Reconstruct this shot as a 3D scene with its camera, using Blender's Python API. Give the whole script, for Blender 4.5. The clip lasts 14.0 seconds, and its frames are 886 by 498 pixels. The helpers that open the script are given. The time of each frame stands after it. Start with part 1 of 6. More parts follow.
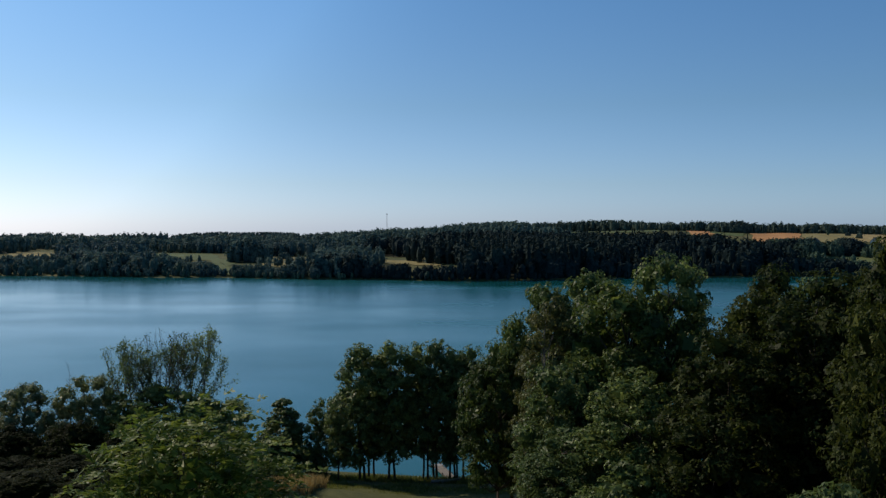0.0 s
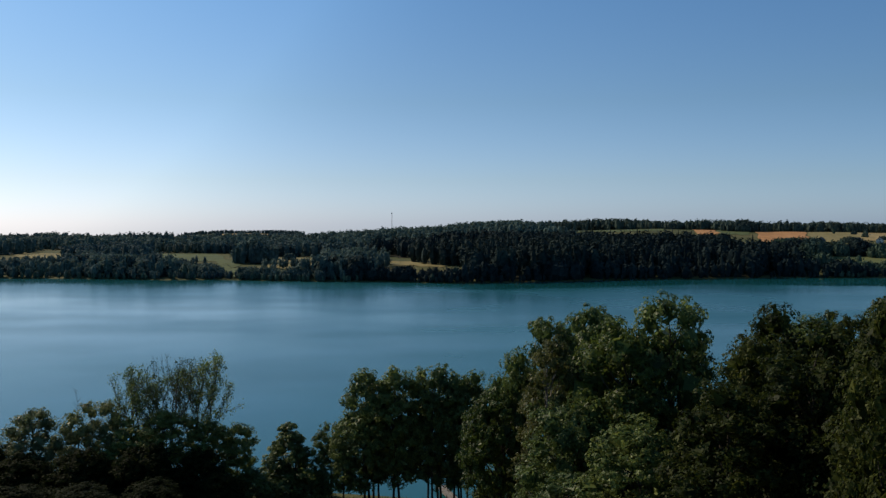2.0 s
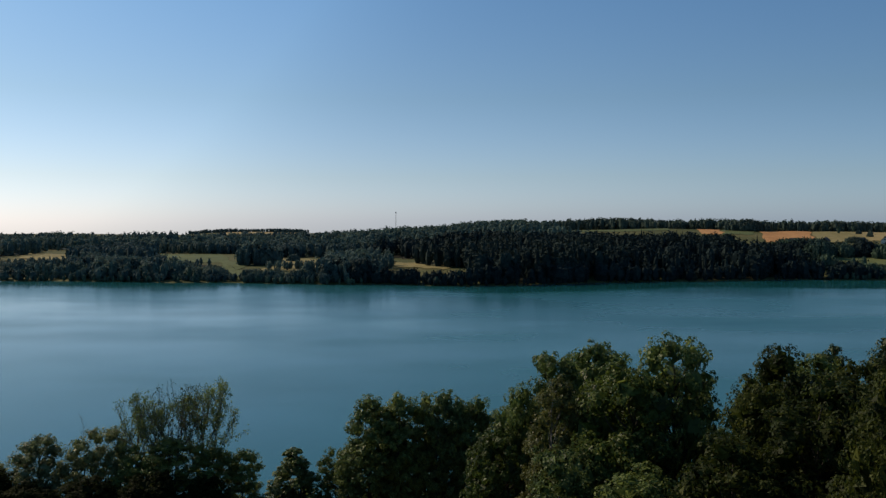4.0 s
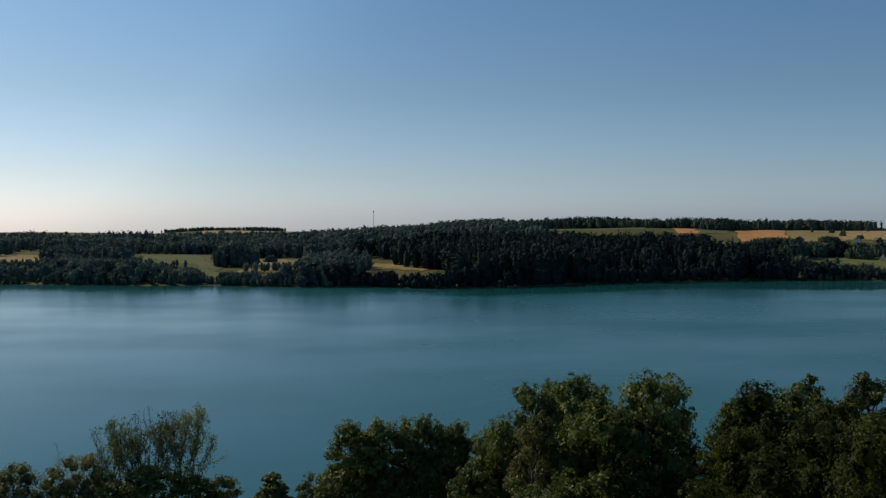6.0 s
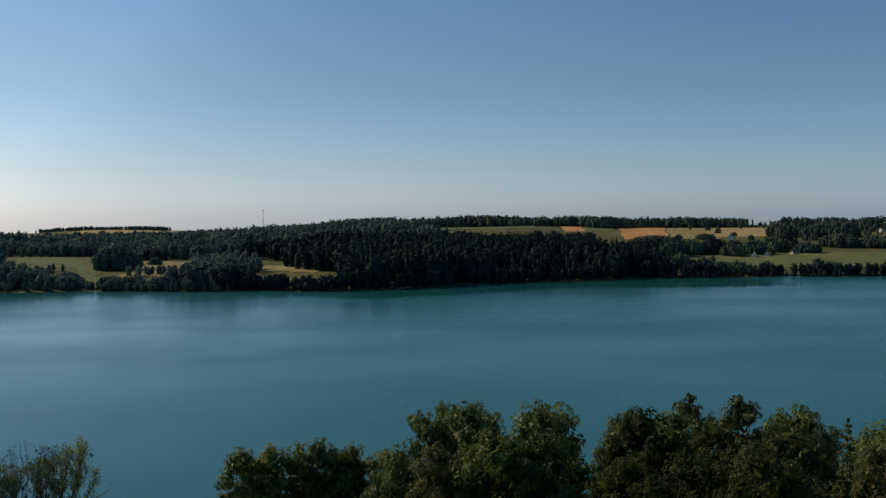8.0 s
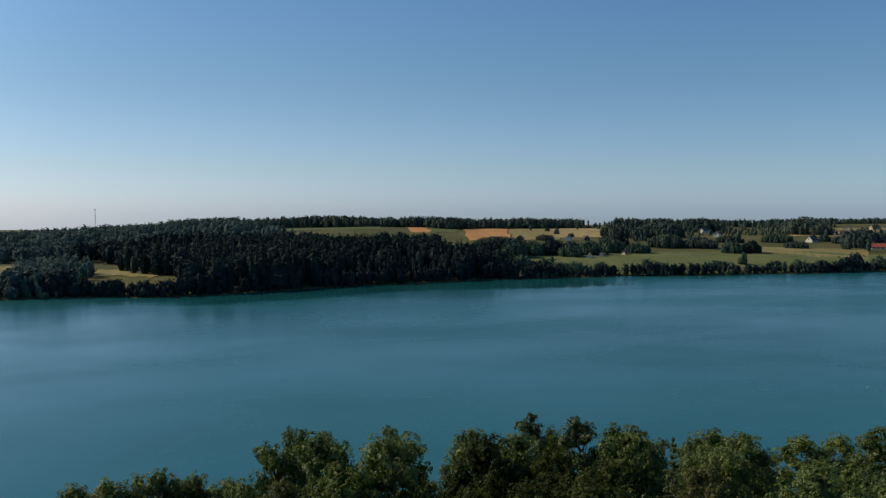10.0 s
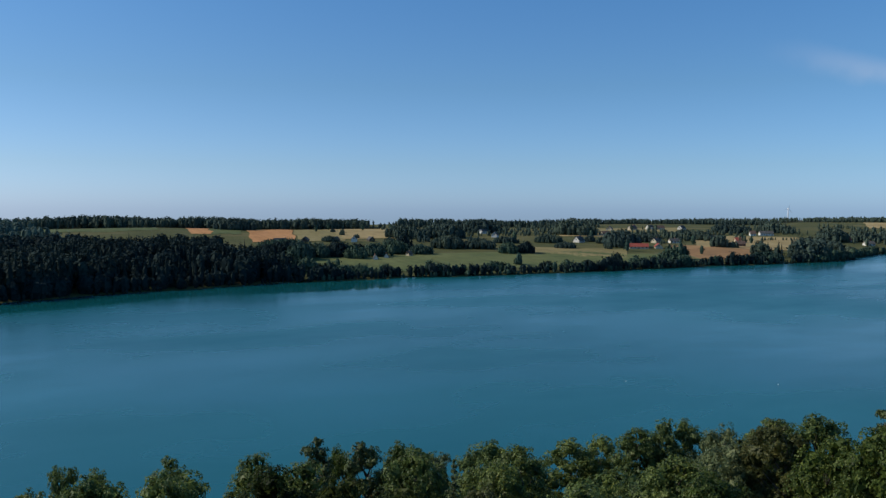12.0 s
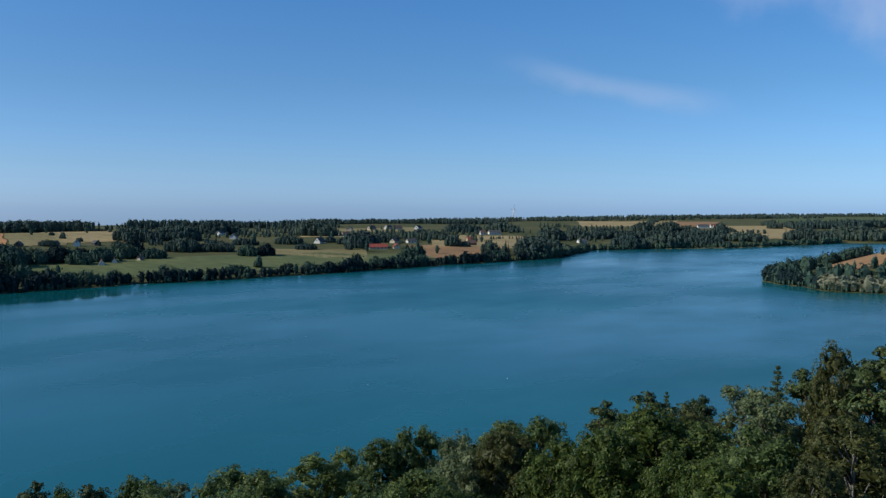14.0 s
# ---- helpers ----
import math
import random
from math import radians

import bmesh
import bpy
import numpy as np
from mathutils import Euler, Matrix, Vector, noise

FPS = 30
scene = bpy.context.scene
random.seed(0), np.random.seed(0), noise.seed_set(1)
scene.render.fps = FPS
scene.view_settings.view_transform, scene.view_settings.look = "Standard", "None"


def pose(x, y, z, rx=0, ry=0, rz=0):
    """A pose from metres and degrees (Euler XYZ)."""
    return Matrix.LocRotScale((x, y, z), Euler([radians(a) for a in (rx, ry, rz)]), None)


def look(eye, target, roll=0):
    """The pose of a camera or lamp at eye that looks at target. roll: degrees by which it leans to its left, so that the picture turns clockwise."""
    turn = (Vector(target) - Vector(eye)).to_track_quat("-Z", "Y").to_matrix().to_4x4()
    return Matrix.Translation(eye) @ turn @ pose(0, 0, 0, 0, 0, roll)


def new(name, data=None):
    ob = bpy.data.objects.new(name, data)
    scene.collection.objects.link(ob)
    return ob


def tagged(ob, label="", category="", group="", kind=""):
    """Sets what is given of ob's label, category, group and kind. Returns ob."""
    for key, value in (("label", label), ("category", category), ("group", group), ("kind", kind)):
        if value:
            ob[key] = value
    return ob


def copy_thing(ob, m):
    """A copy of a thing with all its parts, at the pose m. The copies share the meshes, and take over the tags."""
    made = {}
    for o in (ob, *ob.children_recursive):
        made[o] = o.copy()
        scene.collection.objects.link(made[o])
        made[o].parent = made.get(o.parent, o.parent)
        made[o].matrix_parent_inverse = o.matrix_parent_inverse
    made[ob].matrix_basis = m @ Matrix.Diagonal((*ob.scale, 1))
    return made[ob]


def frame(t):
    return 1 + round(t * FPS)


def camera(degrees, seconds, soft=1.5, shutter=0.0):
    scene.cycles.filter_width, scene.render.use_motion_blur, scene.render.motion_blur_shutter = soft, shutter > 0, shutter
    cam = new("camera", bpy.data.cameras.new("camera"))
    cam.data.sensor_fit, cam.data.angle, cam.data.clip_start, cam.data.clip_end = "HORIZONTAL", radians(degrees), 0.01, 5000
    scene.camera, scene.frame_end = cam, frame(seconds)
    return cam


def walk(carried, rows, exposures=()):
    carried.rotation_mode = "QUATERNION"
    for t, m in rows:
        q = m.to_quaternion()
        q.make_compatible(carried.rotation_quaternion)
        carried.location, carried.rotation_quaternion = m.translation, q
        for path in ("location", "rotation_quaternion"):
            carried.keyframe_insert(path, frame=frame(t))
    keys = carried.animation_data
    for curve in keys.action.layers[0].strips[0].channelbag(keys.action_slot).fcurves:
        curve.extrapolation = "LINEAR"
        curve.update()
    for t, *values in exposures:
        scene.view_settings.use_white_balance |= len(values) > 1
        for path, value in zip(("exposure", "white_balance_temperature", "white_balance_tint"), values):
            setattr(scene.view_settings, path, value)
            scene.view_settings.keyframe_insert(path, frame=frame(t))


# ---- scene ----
cam = camera(54.93, 14.0, soft=1.35)
PATH = [
    (0, (0.141, 0.606, 30.130), (0.141, 100.574, 27.618), 0.06),
    (0.5, (0.201, 0.418, 30.882), (0.050, 100.383, 28.249), -0.02),
    (1, (0.237, 0.267, 31.721), (-0.040, 100.230, 29.013), -0.16),
    (1.5, (0.297, 0.155, 32.622), (-0.163, 100.115, 29.818), -0.19),
    (2, (0.307, 0.042, 33.566), (-0.293, 99.997, 30.620), -0.07),
    (2.5, (0.337, -0.046, 34.489), (-0.437, 99.904, 31.400), -0.08),
    (3, (0.330, -0.069, 35.354), (-0.625, 99.875, 32.145), -0.06),
    (5.5, (0.120, 0.292, 39.449), (-0.988, 100.222, 35.891), -0.22),
    (6, (0.093, 0.359, 40.220), (1.633, 100.278, 36.499), -0.20),
    (6.5, (0.122, 0.388, 40.977), (4.491, 100.220, 37.169), -0.21),
    (7, (0.089, 0.372, 41.781), (7.318, 100.031, 37.806), -0.28),
    (9.5, (-0.128, 0.061, 45.302), (26.828, 96.259, 40.905), -0.28),
    (10, (-0.164, -0.034, 46.033), (31.424, 94.741, 41.564), -0.15),
    (10.5, (-0.217, -0.148, 46.781), (36.001, 92.952, 42.238), -0.06),
    (11, (-0.286, -0.278, 47.409), (41.865, 90.286, 42.785), 0.04),
    (11.5, (-0.308, -0.381, 48.048), (48.080, 87.008, 43.383), 0.14),
    (12, (-0.277, -0.455, 48.686), (53.804, 83.532, 44.063), 0.15),
    (12.5, (-0.292, -0.442, 49.287), (59.251, 79.767, 44.685), 0.14),
    (13, (-0.267, -0.406, 49.814), (64.548, 75.604, 45.176), 0.09),
    (13.5, (-0.220, -0.347, 50.327), (70.059, 70.640, 45.667), 0.07),
    (14, (-0.161, -0.339, 50.750), (76.454, 63.760, 46.112), 0.12),
]
walk(cam, [(t, look(eye, target, roll)) for t, eye, target, roll in PATH],
     exposures=[(0, 0.13, 7600, 9), (3, 0.1, 8300, 11), (6.5, -0.05, 9000, 11), (9.5, 0.18, 8700, 10), (12, 0.31, 7000, 8), (14, 0.31, 6500, 8)])

# ---- sky and sun ----
SUN_AZ, SUN_EL = -51.0, 34.0   # degrees: to the left of the first view, and above the horizon
world = bpy.data.worlds.new("sky")
scene.world = world
world.use_nodes = True
wn, wl = world.node_tree.nodes, world.node_tree.links
wn.clear()
sky = wn.new("ShaderNodeTexSky")
sky.sky_type, sky.sun_disc = "NISHITA", False
sky.sun_elevation, sky.sun_rotation = radians(SUN_EL), radians(SUN_AZ)
sky.altitude, sky.air_density, sky.dust_density, sky.ozone_density = 150, 1.0, 0.5, 3.0
# the clear summer air: whiter blue low down, deeper blue higher up
tint = wn.new("ShaderNodeMix")
tint.data_type, tint.blend_type = "RGBA", "MULTIPLY"
tint.inputs["Factor"].default_value = 1.0
upward = wn.new("ShaderNodeSeparateXYZ")
air = wn.new("ShaderNodeValToRGB")
air.color_ramp.elements.new(0.5)
air.color_ramp.elements.new(0.5)
air.color_ramp.elements.new(0.5)
for e, (at, colour) in zip(air.color_ramp.elements, ((0.0, (0.8, 1.08, 2.0)), (0.05, (0.74, 0.95, 1.46)), (0.14, (0.64, 0.89, 1.2)), (0.3, (0.55, 0.96, 1.33)), (0.6, (0.48, 0.95, 1.2)))):
    e.position, e.color = at, (*colour, 1)
coord = wn.new("ShaderNodeTexCoord")
wl.new(coord.outputs["Generated"], upward.inputs[0])
wl.new(upward.outputs["Z"], air.inputs["Fac"])
wl.new(air.outputs["Color"], tint.inputs["B"])
# summer haze: the sky is brighter and whiter on the sun's side
glare, side_on, haze = wn.new("ShaderNodeVectorMath"), wn.new("ShaderNodeValToRGB"), wn.new("ShaderNodeMix")
glare.operation = "DOT_PRODUCT"
glare.inputs[1].default_value = (math.sin(radians(SUN_AZ)) * math.cos(radians(SUN_EL)) * 0.5, math.cos(radians(SUN_AZ)) * math.cos(radians(SUN_EL)) * 0.5, math.sin(radians(SUN_EL)) * 0.5)
wl.new(coord.outputs["Generated"], glare.inputs[0])
lifted = wn.new("ShaderNodeMath")
lifted.operation = "ADD"
lifted.inputs[1].default_value = 0.5
wl.new(glare.outputs["Value"], lifted.inputs[0])
wl.new(lifted.outputs[0], side_on.inputs["Fac"])
side_on.color_ramp.elements.new(0.5)
side_on.color_ramp.elements.new(0.5)
side_on.color_ramp.elements.new(0.5)
side_on.color_ramp.elements.new(0.5)
side_on.color_ramp.interpolation = "B_SPLINE"
for e, (at, colour) in zip(side_on.color_ramp.elements, ((0.2, (0.74, 0.9, 0.97)), (0.4, (0.76, 0.9, 0.96)), (0.6, (0.74, 0.85, 0.91)), (0.78, (0.82, 0.86, 0.88)), (0.88, (0.83, 0.85, 0.87)), (0.99, (2.3, 2.15, 1.95)))):
    e.position, e.color = at, (*colour, 1)
haze.data_type, haze.blend_type = "RGBA", "MULTIPLY"
haze.inputs["Factor"].default_value = 1.0
wl.new(tint.outputs["Result"], haze.inputs["A"])
wl.new(side_on.outputs["Color"], haze.inputs["B"])
clear = haze.outputs["Result"]


def math_node(op, a, b=None, c=None):
    k = wn.new("ShaderNodeMath")
    k.operation = op
    for slot, v in enumerate((a, b, c)):
        if v is None:
            continue
        if isinstance(v, (int, float)):
            k.inputs[slot].default_value = v
        else:
            wl.new(v, k.inputs[slot])
    return k.outputs[0]


def fade(v, start, end):
    k = wn.new("ShaderNodeMapRange")
    k.interpolation_type = "SMOOTHSTEP"
    k.inputs["From Min"].default_value, k.inputs["From Max"].default_value = start, end
    k.inputs["To Min"].default_value, k.inputs["To Max"].default_value = 1.0, 0.0
    wl.new(v, k.inputs["Value"])
    return k.outputs["Result"]


# thin streaks of high cloud
for az, rise, slope, thin, length, amount in ((61.3, 0.138, 0.20, 0.020, 0.15, 0.24), (78.5, 0.205, 0.45, 0.075, 0.30, 0.34)):
    turned, feather, split = wn.new("ShaderNodeMapping"), wn.new("ShaderNodeTexNoise"), wn.new("ShaderNodeSeparateXYZ")
    turned.inputs["Rotation"].default_value = (0, 0, radians(az))
    feather.inputs["Scale"].default_value, feather.inputs["Detail"].default_value = 14.0, 6.0
    wl.new(coord.outputs["Generated"], turned.inputs["Vector"])
    wl.new(turned.outputs["Vector"], feather.inputs["Vector"])
    wl.new(turned.outputs["Vector"], split.inputs[0])
    off = math_node("ADD", math_node("MULTIPLY_ADD", split.outputs["X"], slope, split.outputs["Z"]), -rise)
    off = math_node("MULTIPLY_ADD", math_node("SUBTRACT", feather.outputs["Fac"], 0.5), thin * 1.6, off)
    streak = math_node("MULTIPLY", fade(math_node("ABSOLUTE", off), 0.0, thin), fade(math_node("ABSOLUTE", split.outputs["X"]), length * 0.35, length))
    streak = math_node("MULTIPLY", streak, math_node("GREATER_THAN", split.outputs["Y"], 0.0))
    streak = math_node("MULTIPLY", math_node("MULTIPLY", streak, feather.outputs["Fac"]), amount * 1.7)
    cloud = wn.new("ShaderNodeMix")
    cloud.data_type = "RGBA"
    cloud.inputs["B"].default_value = (5.2, 5.8, 7.6, 1)
    wl.new(streak, cloud.inputs["Factor"])
    wl.new(clear, cloud.inputs["A"])
    clear = cloud.outputs["Result"]
back = wn.new("ShaderNodeBackground")
back.inputs["Strength"].default_value = 0.085
out = wn.new("ShaderNodeOutputWorld")
wl.new(sky.outputs["Color"], tint.inputs["A"])
wl.new(clear, back.inputs["Color"])
wl.new(back.outputs["Background"], out.inputs["Surface"])

sun = new("sun", bpy.data.lights.new("sun", "SUN"))
sun.data.energy, sun.data.angle, sun.data.color = 2.9, radians(0.53), (1.0, 0.94, 0.85)
sun_at = Vector((math.sin(radians(SUN_AZ)) * math.cos(radians(SUN_EL)), math.cos(radians(SUN_AZ)) * math.cos(radians(SUN_EL)), math.sin(radians(SUN_EL))))
sun.matrix_world = look(sun_at * 200, (0, 0, 0))

# ---- materials ----


def shader(name, rough=0.8, spec=0.3):
    m = bpy.data.materials.new(name)
    m.use_nodes = True
    b = m.node_tree.nodes["Principled BSDF"]
    b.inputs["Roughness"].default_value, b.inputs["Specular IOR Level"].default_value = rough, spec
    return m, m.node_tree.nodes, m.node_tree.links, b


def ramp(n, stops):
    r = n.new("ShaderNodeValToRGB")
    while len(r.color_ramp.elements) < len(stops):
        r.color_ramp.elements.new(0.5)
    for e, (p, c) in zip(r.color_ramp.elements, stops):
        e.position, e.color = p, (*c, 1)
    return r


def noise_of(n, l, scale, detail=4, rough=0.6, stretch=(1, 1, 1), source="Object"):
    c, p, t = n.new("ShaderNodeTexCoord"), n.new("ShaderNodeMapping"), n.new("ShaderNodeTexNoise")
    p.inputs["Scale"].default_value = stretch
    t.inputs["Scale"].default_value, t.inputs["Detail"].default_value, t.inputs["Roughness"].default_value = scale, detail, rough
    l.new(c.outputs[source], p.inputs["Vector"])
    l.new(p.outputs["Vector"], t.inputs["Vector"])
    return t.outputs["Fac"]


def mixed(n, l, a, b, fac, mode="MIX"):
    m = n.new("ShaderNodeMix")
    m.data_type, m.blend_type = "RGBA", mode
    for socket, v in (("A", a), ("B", b)):
        if isinstance(v, tuple):
            m.inputs[socket].default_value = (*v, 1)
        else:
            l.new(v, m.inputs[socket])
    if isinstance(fac, float):
        m.inputs["Factor"].default_value = fac
    else:
        l.new(fac, m.inputs["Factor"])
    return m.outputs["Result"]


def plain(name, dark, light, scale=1.0, rough=0.8, spec=0.3, bump=0.3, stretch=(1, 1, 1), metal=0.0):
    """A surface that varies between two colours at two scales, with a fine relief."""
    m, n, l, b = shader(name, rough, spec)
    big, fine = noise_of(n, l, scale, stretch=stretch), noise_of(n, l, scale * 9, 5, 0.7, stretch)
    r = ramp(n, ((0.3, dark), (0.7, light)))
    l.new(big, r.inputs["Fac"])
    f = ramp(n, ((0.35, (0.75, 0.75, 0.75)), (0.65, (1.1, 1.1, 1.1))))
    l.new(fine, f.inputs["Fac"])
    l.new(mixed(n, l, r.outputs["Color"], f.outputs["Color"], 1.0, "MULTIPLY"), b.inputs["Base Color"])
    b.inputs["Metallic"].default_value = metal
    if bump:
        k = n.new("ShaderNodeBump")
        k.inputs["Strength"].default_value = bump
        l.new(fine, k.inputs["Height"])
        l.new(k.outputs["Normal"], b.inputs["Normal"])
    return m


def foliage(name, dark, mid, light, patch=0.35, through_it=0.42, gloss=0.5, spec=0.22):
    """Leaves: every leaf a little different, whole boughs lighter or darker, some light let through."""
    m, n, l, b = shader(name, gloss, spec)
    geo, info = n.new("ShaderNodeNewGeometry"), n.new("ShaderNodeObjectInfo")
    r = ramp(n, ((0.0, dark), (0.55, mid), (1.0, light)))
    l.new(geo.outputs["Random Per Island"], r.inputs["Fac"])
    boughs = ramp(n, ((0.3, (0.62, 0.66, 0.6)), (0.7, (1.25, 1.2, 1.0))))
    l.new(noise_of(n, l, patch, 3), boughs.inputs["Fac"])
    c = mixed(n, l, r.outputs["Color"], boughs.outputs["Color"], 1.0, "MULTIPLY")
    each = ramp(n, ((0.0, (0.75, 0.8, 0.8)), (1.0, (1.25, 1.15, 0.95))))
    l.new(info.outputs["Random"], each.inputs["Fac"])
    c = mixed(n, l, c, each.outputs["Color"], 1.0, "MULTIPLY")
    l.new(c, b.inputs["Base Color"])
    t, mix, o = n.new("ShaderNodeBsdfTranslucent"), n.new("ShaderNodeMixShader"), n["Material Output"]
    l.new(c, t.inputs["Color"])
    mix.inputs[0].default_value = through_it
    l.new(b.outputs[0], mix.inputs[1])
    l.new(t.outputs[0], mix.inputs[2])
    l.new(mix.outputs[0], o.inputs["Surface"])
    return m


LEAF_BROAD = foliage("leaf_broad", (0.0504, 0.0816, 0.0304), (0.1102, 0.1611, 0.0578), (0.2153, 0.2686, 0.1052))
LEAF_BRIGHT = foliage("leaf_bright", (0.0376, 0.0623, 0.0175), (0.0806, 0.1209, 0.0313), (0.1548, 0.1941, 0.0590))
# darkened broadleaf: shade on the right-hand trees is painted into its colour
LEAF_DIM = foliage("leaf_dim", (0.0174, 0.0274, 0.0082), (0.0393, 0.0561, 0.0158), (0.0826, 0.0988, 0.0299), gloss=0.6, spec=0.12)
# near-black leaf: the shade over the bank thickets is put into the colour
LEAF_SHADED = foliage("leaf_shaded", (0.01, 0.017, 0.007), (0.022, 0.033, 0.012), (0.042, 0.052, 0.02), gloss=0.7, spec=0.06)
LEAF_DARK = foliage("leaf_dark", (0.0630, 0.1007, 0.0409), (0.1343, 0.1895, 0.0742), (0.2450, 0.2960, 0.1219))
LEAF_GREY = foliage("leaf_grey", (0.0760, 0.1111, 0.0638), (0.1399, 0.1830, 0.1038), (0.2333, 0.2716, 0.1734))
LEAF_BROWN = foliage("leaf_brown", (0.0549, 0.0690, 0.0270), (0.0972, 0.1119, 0.0443), (0.1714, 0.1689, 0.0694))
LEAF_SILVER = foliage("leaf_silver", (0.2, 0.22, 0.17), (0.32, 0.33, 0.28), (0.46, 0.46, 0.41))
NEEDLES = foliage("needles", (0.0336, 0.0575, 0.0247), (0.0648, 0.0943, 0.038), (0.12, 0.1426, 0.057), through_it=0.12)
LEAF_ASH = foliage("leaf_ash", (0.0726, 0.1119, 0.0224), (0.1373, 0.1893, 0.0383), (0.2582, 0.2962, 0.0799), patch=1.2, gloss=0.5, spec=0.11)
# woods beyond the lake: the blue of distant haze is mixed into these leaf colours
HAZED_WOOD = foliage("hazed_wood", (0.0113, 0.0260, 0.0339), (0.0182, 0.0364, 0.0456), (0.0286, 0.0485, 0.0572), patch=0.05, through_it=0.08, gloss=0.85, spec=0.08)
# left-hand woods: lightened further, painting in the haze towards the sun
HAZED_LEFT = foliage("hazed_left_leaf", (0.0502, 0.0959, 0.1172), (0.0803, 0.1385, 0.1588), (0.1204, 0.1790, 0.1888), patch=0.06, through_it=0.3, gloss=0.8, spec=0.1)
# stands over 840 metres off: a paler leaf colour stands in for haze
HAZED_FAR = foliage("hazed_far_leaf", (0.05, 0.082, 0.088), (0.07, 0.105, 0.11), (0.095, 0.13, 0.126), patch=0.05, through_it=0.2, gloss=0.85, spec=0.08)
HAZED_LEAF = foliage("hazed_leaf", (0.0329, 0.0682, 0.0672), (0.0538, 0.0972, 0.0897), (0.0867, 0.1366, 0.1138), patch=0.07, through_it=0.12, gloss=0.8, spec=0.1)
BARK = plain("bark", (0.035, 0.028, 0.022), (0.09, 0.075, 0.06), 2.0, 0.9, 0.2, 0.6, (3, 3, 0.6))
BARK_PALE = plain("bark_pale", (0.09, 0.08, 0.065), (0.3, 0.27, 0.23), 1.5, 0.8, 0.2, 0.3, (1, 1, 2))
BARK_PINE = plain("bark_pine", (0.09, 0.05, 0.03), (0.24, 0.13, 0.07), 1.5, 0.9, 0.2, 0.5, (2, 2, 0.7))
DRY_GRASS = foliage("dry_grass", (0.2, 0.14, 0.07), (0.33, 0.24, 0.12), (0.46, 0.36, 0.2), patch=0.8, through_it=0.3, gloss=0.7)
GRASS = foliage("grass_blades", (0.08, 0.105, 0.03), (0.14, 0.165, 0.045), (0.22, 0.22, 0.07), patch=0.6, gloss=0.6)
PLANK = plain("grey_plank", (0.16, 0.13, 0.11), (0.34, 0.3, 0.26), 1.2, 0.85, 0.2, 0.3, (6, 0.6, 1))
PLANK_PALE = plain("pale_plank", (0.22, 0.21, 0.2), (0.38, 0.37, 0.36), 1.2, 0.8, 0.2, 0.2)
HULL = plain("dark_hull", (0.02, 0.022, 0.025), (0.06, 0.06, 0.06), 2.0, 0.5, 0.4, 0.1)
WHITE_WALL = plain("white_plaster", (0.62, 0.59, 0.53), (0.78, 0.75, 0.68), 0.5, 0.85, 0.2, 0.1)
CREAM_WALL = plain("cream_plaster", (0.5, 0.42, 0.3), (0.66, 0.57, 0.43), 0.5, 0.85, 0.2, 0.1)
BRICK_WALL = plain("brick_wall", (0.22, 0.1, 0.07), (0.34, 0.17, 0.12), 0.8, 0.9, 0.2, 0.2)
DARK_WALL = plain("dark_timber_wall", (0.05, 0.045, 0.04), (0.1, 0.09, 0.08), 0.8, 0.85, 0.2, 0.2)
RED_ROOF = plain("red_tile_roof", (0.26, 0.055, 0.04), (0.4, 0.095, 0.065), 0.6, 0.7, 0.3, 0.3)
GREY_ROOF = plain("grey_roof", (0.07, 0.07, 0.07), (0.14, 0.135, 0.13), 0.5, 0.95, 0.1, 0.2)
BROWN_ROOF = plain("brown_roof", (0.11, 0.07, 0.05), (0.2, 0.13, 0.1), 0.5, 0.7, 0.3, 0.3)
WINDOW_GLASS = plain("window_glass", (0.02, 0.025, 0.03), (0.04, 0.045, 0.05), 0.5, 0.08, 0.5, 0.0)
MAST_STEEL = plain("mast_steel", (0.1, 0.1, 0.1), (0.22, 0.2, 0.2), 0.6, 0.5, 0.4, 0.0)
TURBINE_WHITE = plain("turbine_white", (0.74, 0.74, 0.74), (0.82, 0.82, 0.82), 0.2, 0.4, 0.4, 0.0)
DARK_FLOOR = plain("dark_floor", (0.02, 0.022, 0.014), (0.045, 0.042, 0.026), 0.1, 0.95, 0.1, 0.2)
SAND = plain("sandy_soil", (0.26, 0.19, 0.12), (0.42, 0.33, 0.22), 0.5, 0.95, 0.1, 0.3)


def field_paint(name, dark, light):
    """A field far off: broad patches and fine mottling along the furrows."""
    m, n, l, b = shader(name, 0.95, 0.1)
    r = ramp(n, ((0.3, dark), (0.7, light)))
    l.new(noise_of(n, l, 0.02, 5, 0.6), r.inputs["Fac"])
    f = ramp(n, ((0.35, (0.8, 0.8, 0.8)), (0.65, (1.12, 1.12, 1.1))))
    l.new(noise_of(n, l, 0.25, 4, 0.7, (1, 0.25, 1)), f.inputs["Fac"])
    l.new(mixed(n, l, r.outputs["Color"], f.outputs["Color"], 1.0, "MULTIPLY"), b.inputs["Base Color"])
    return m


MEADOW = field_paint("meadow", (0.09, 0.115, 0.045), (0.155, 0.165, 0.066))
PASTURE = field_paint("dry_pasture", (0.2, 0.165, 0.07), (0.3, 0.24, 0.11))
STUBBLE = field_paint("stubble", (0.3, 0.22, 0.1), (0.42, 0.31, 0.15))
PLOUGHED = field_paint("ploughed_soil", (0.4, 0.19, 0.08), (0.56, 0.28, 0.12))
BROWN_SOIL = field_paint("brown_soil", (0.25, 0.14, 0.07), (0.36, 0.21, 0.1))
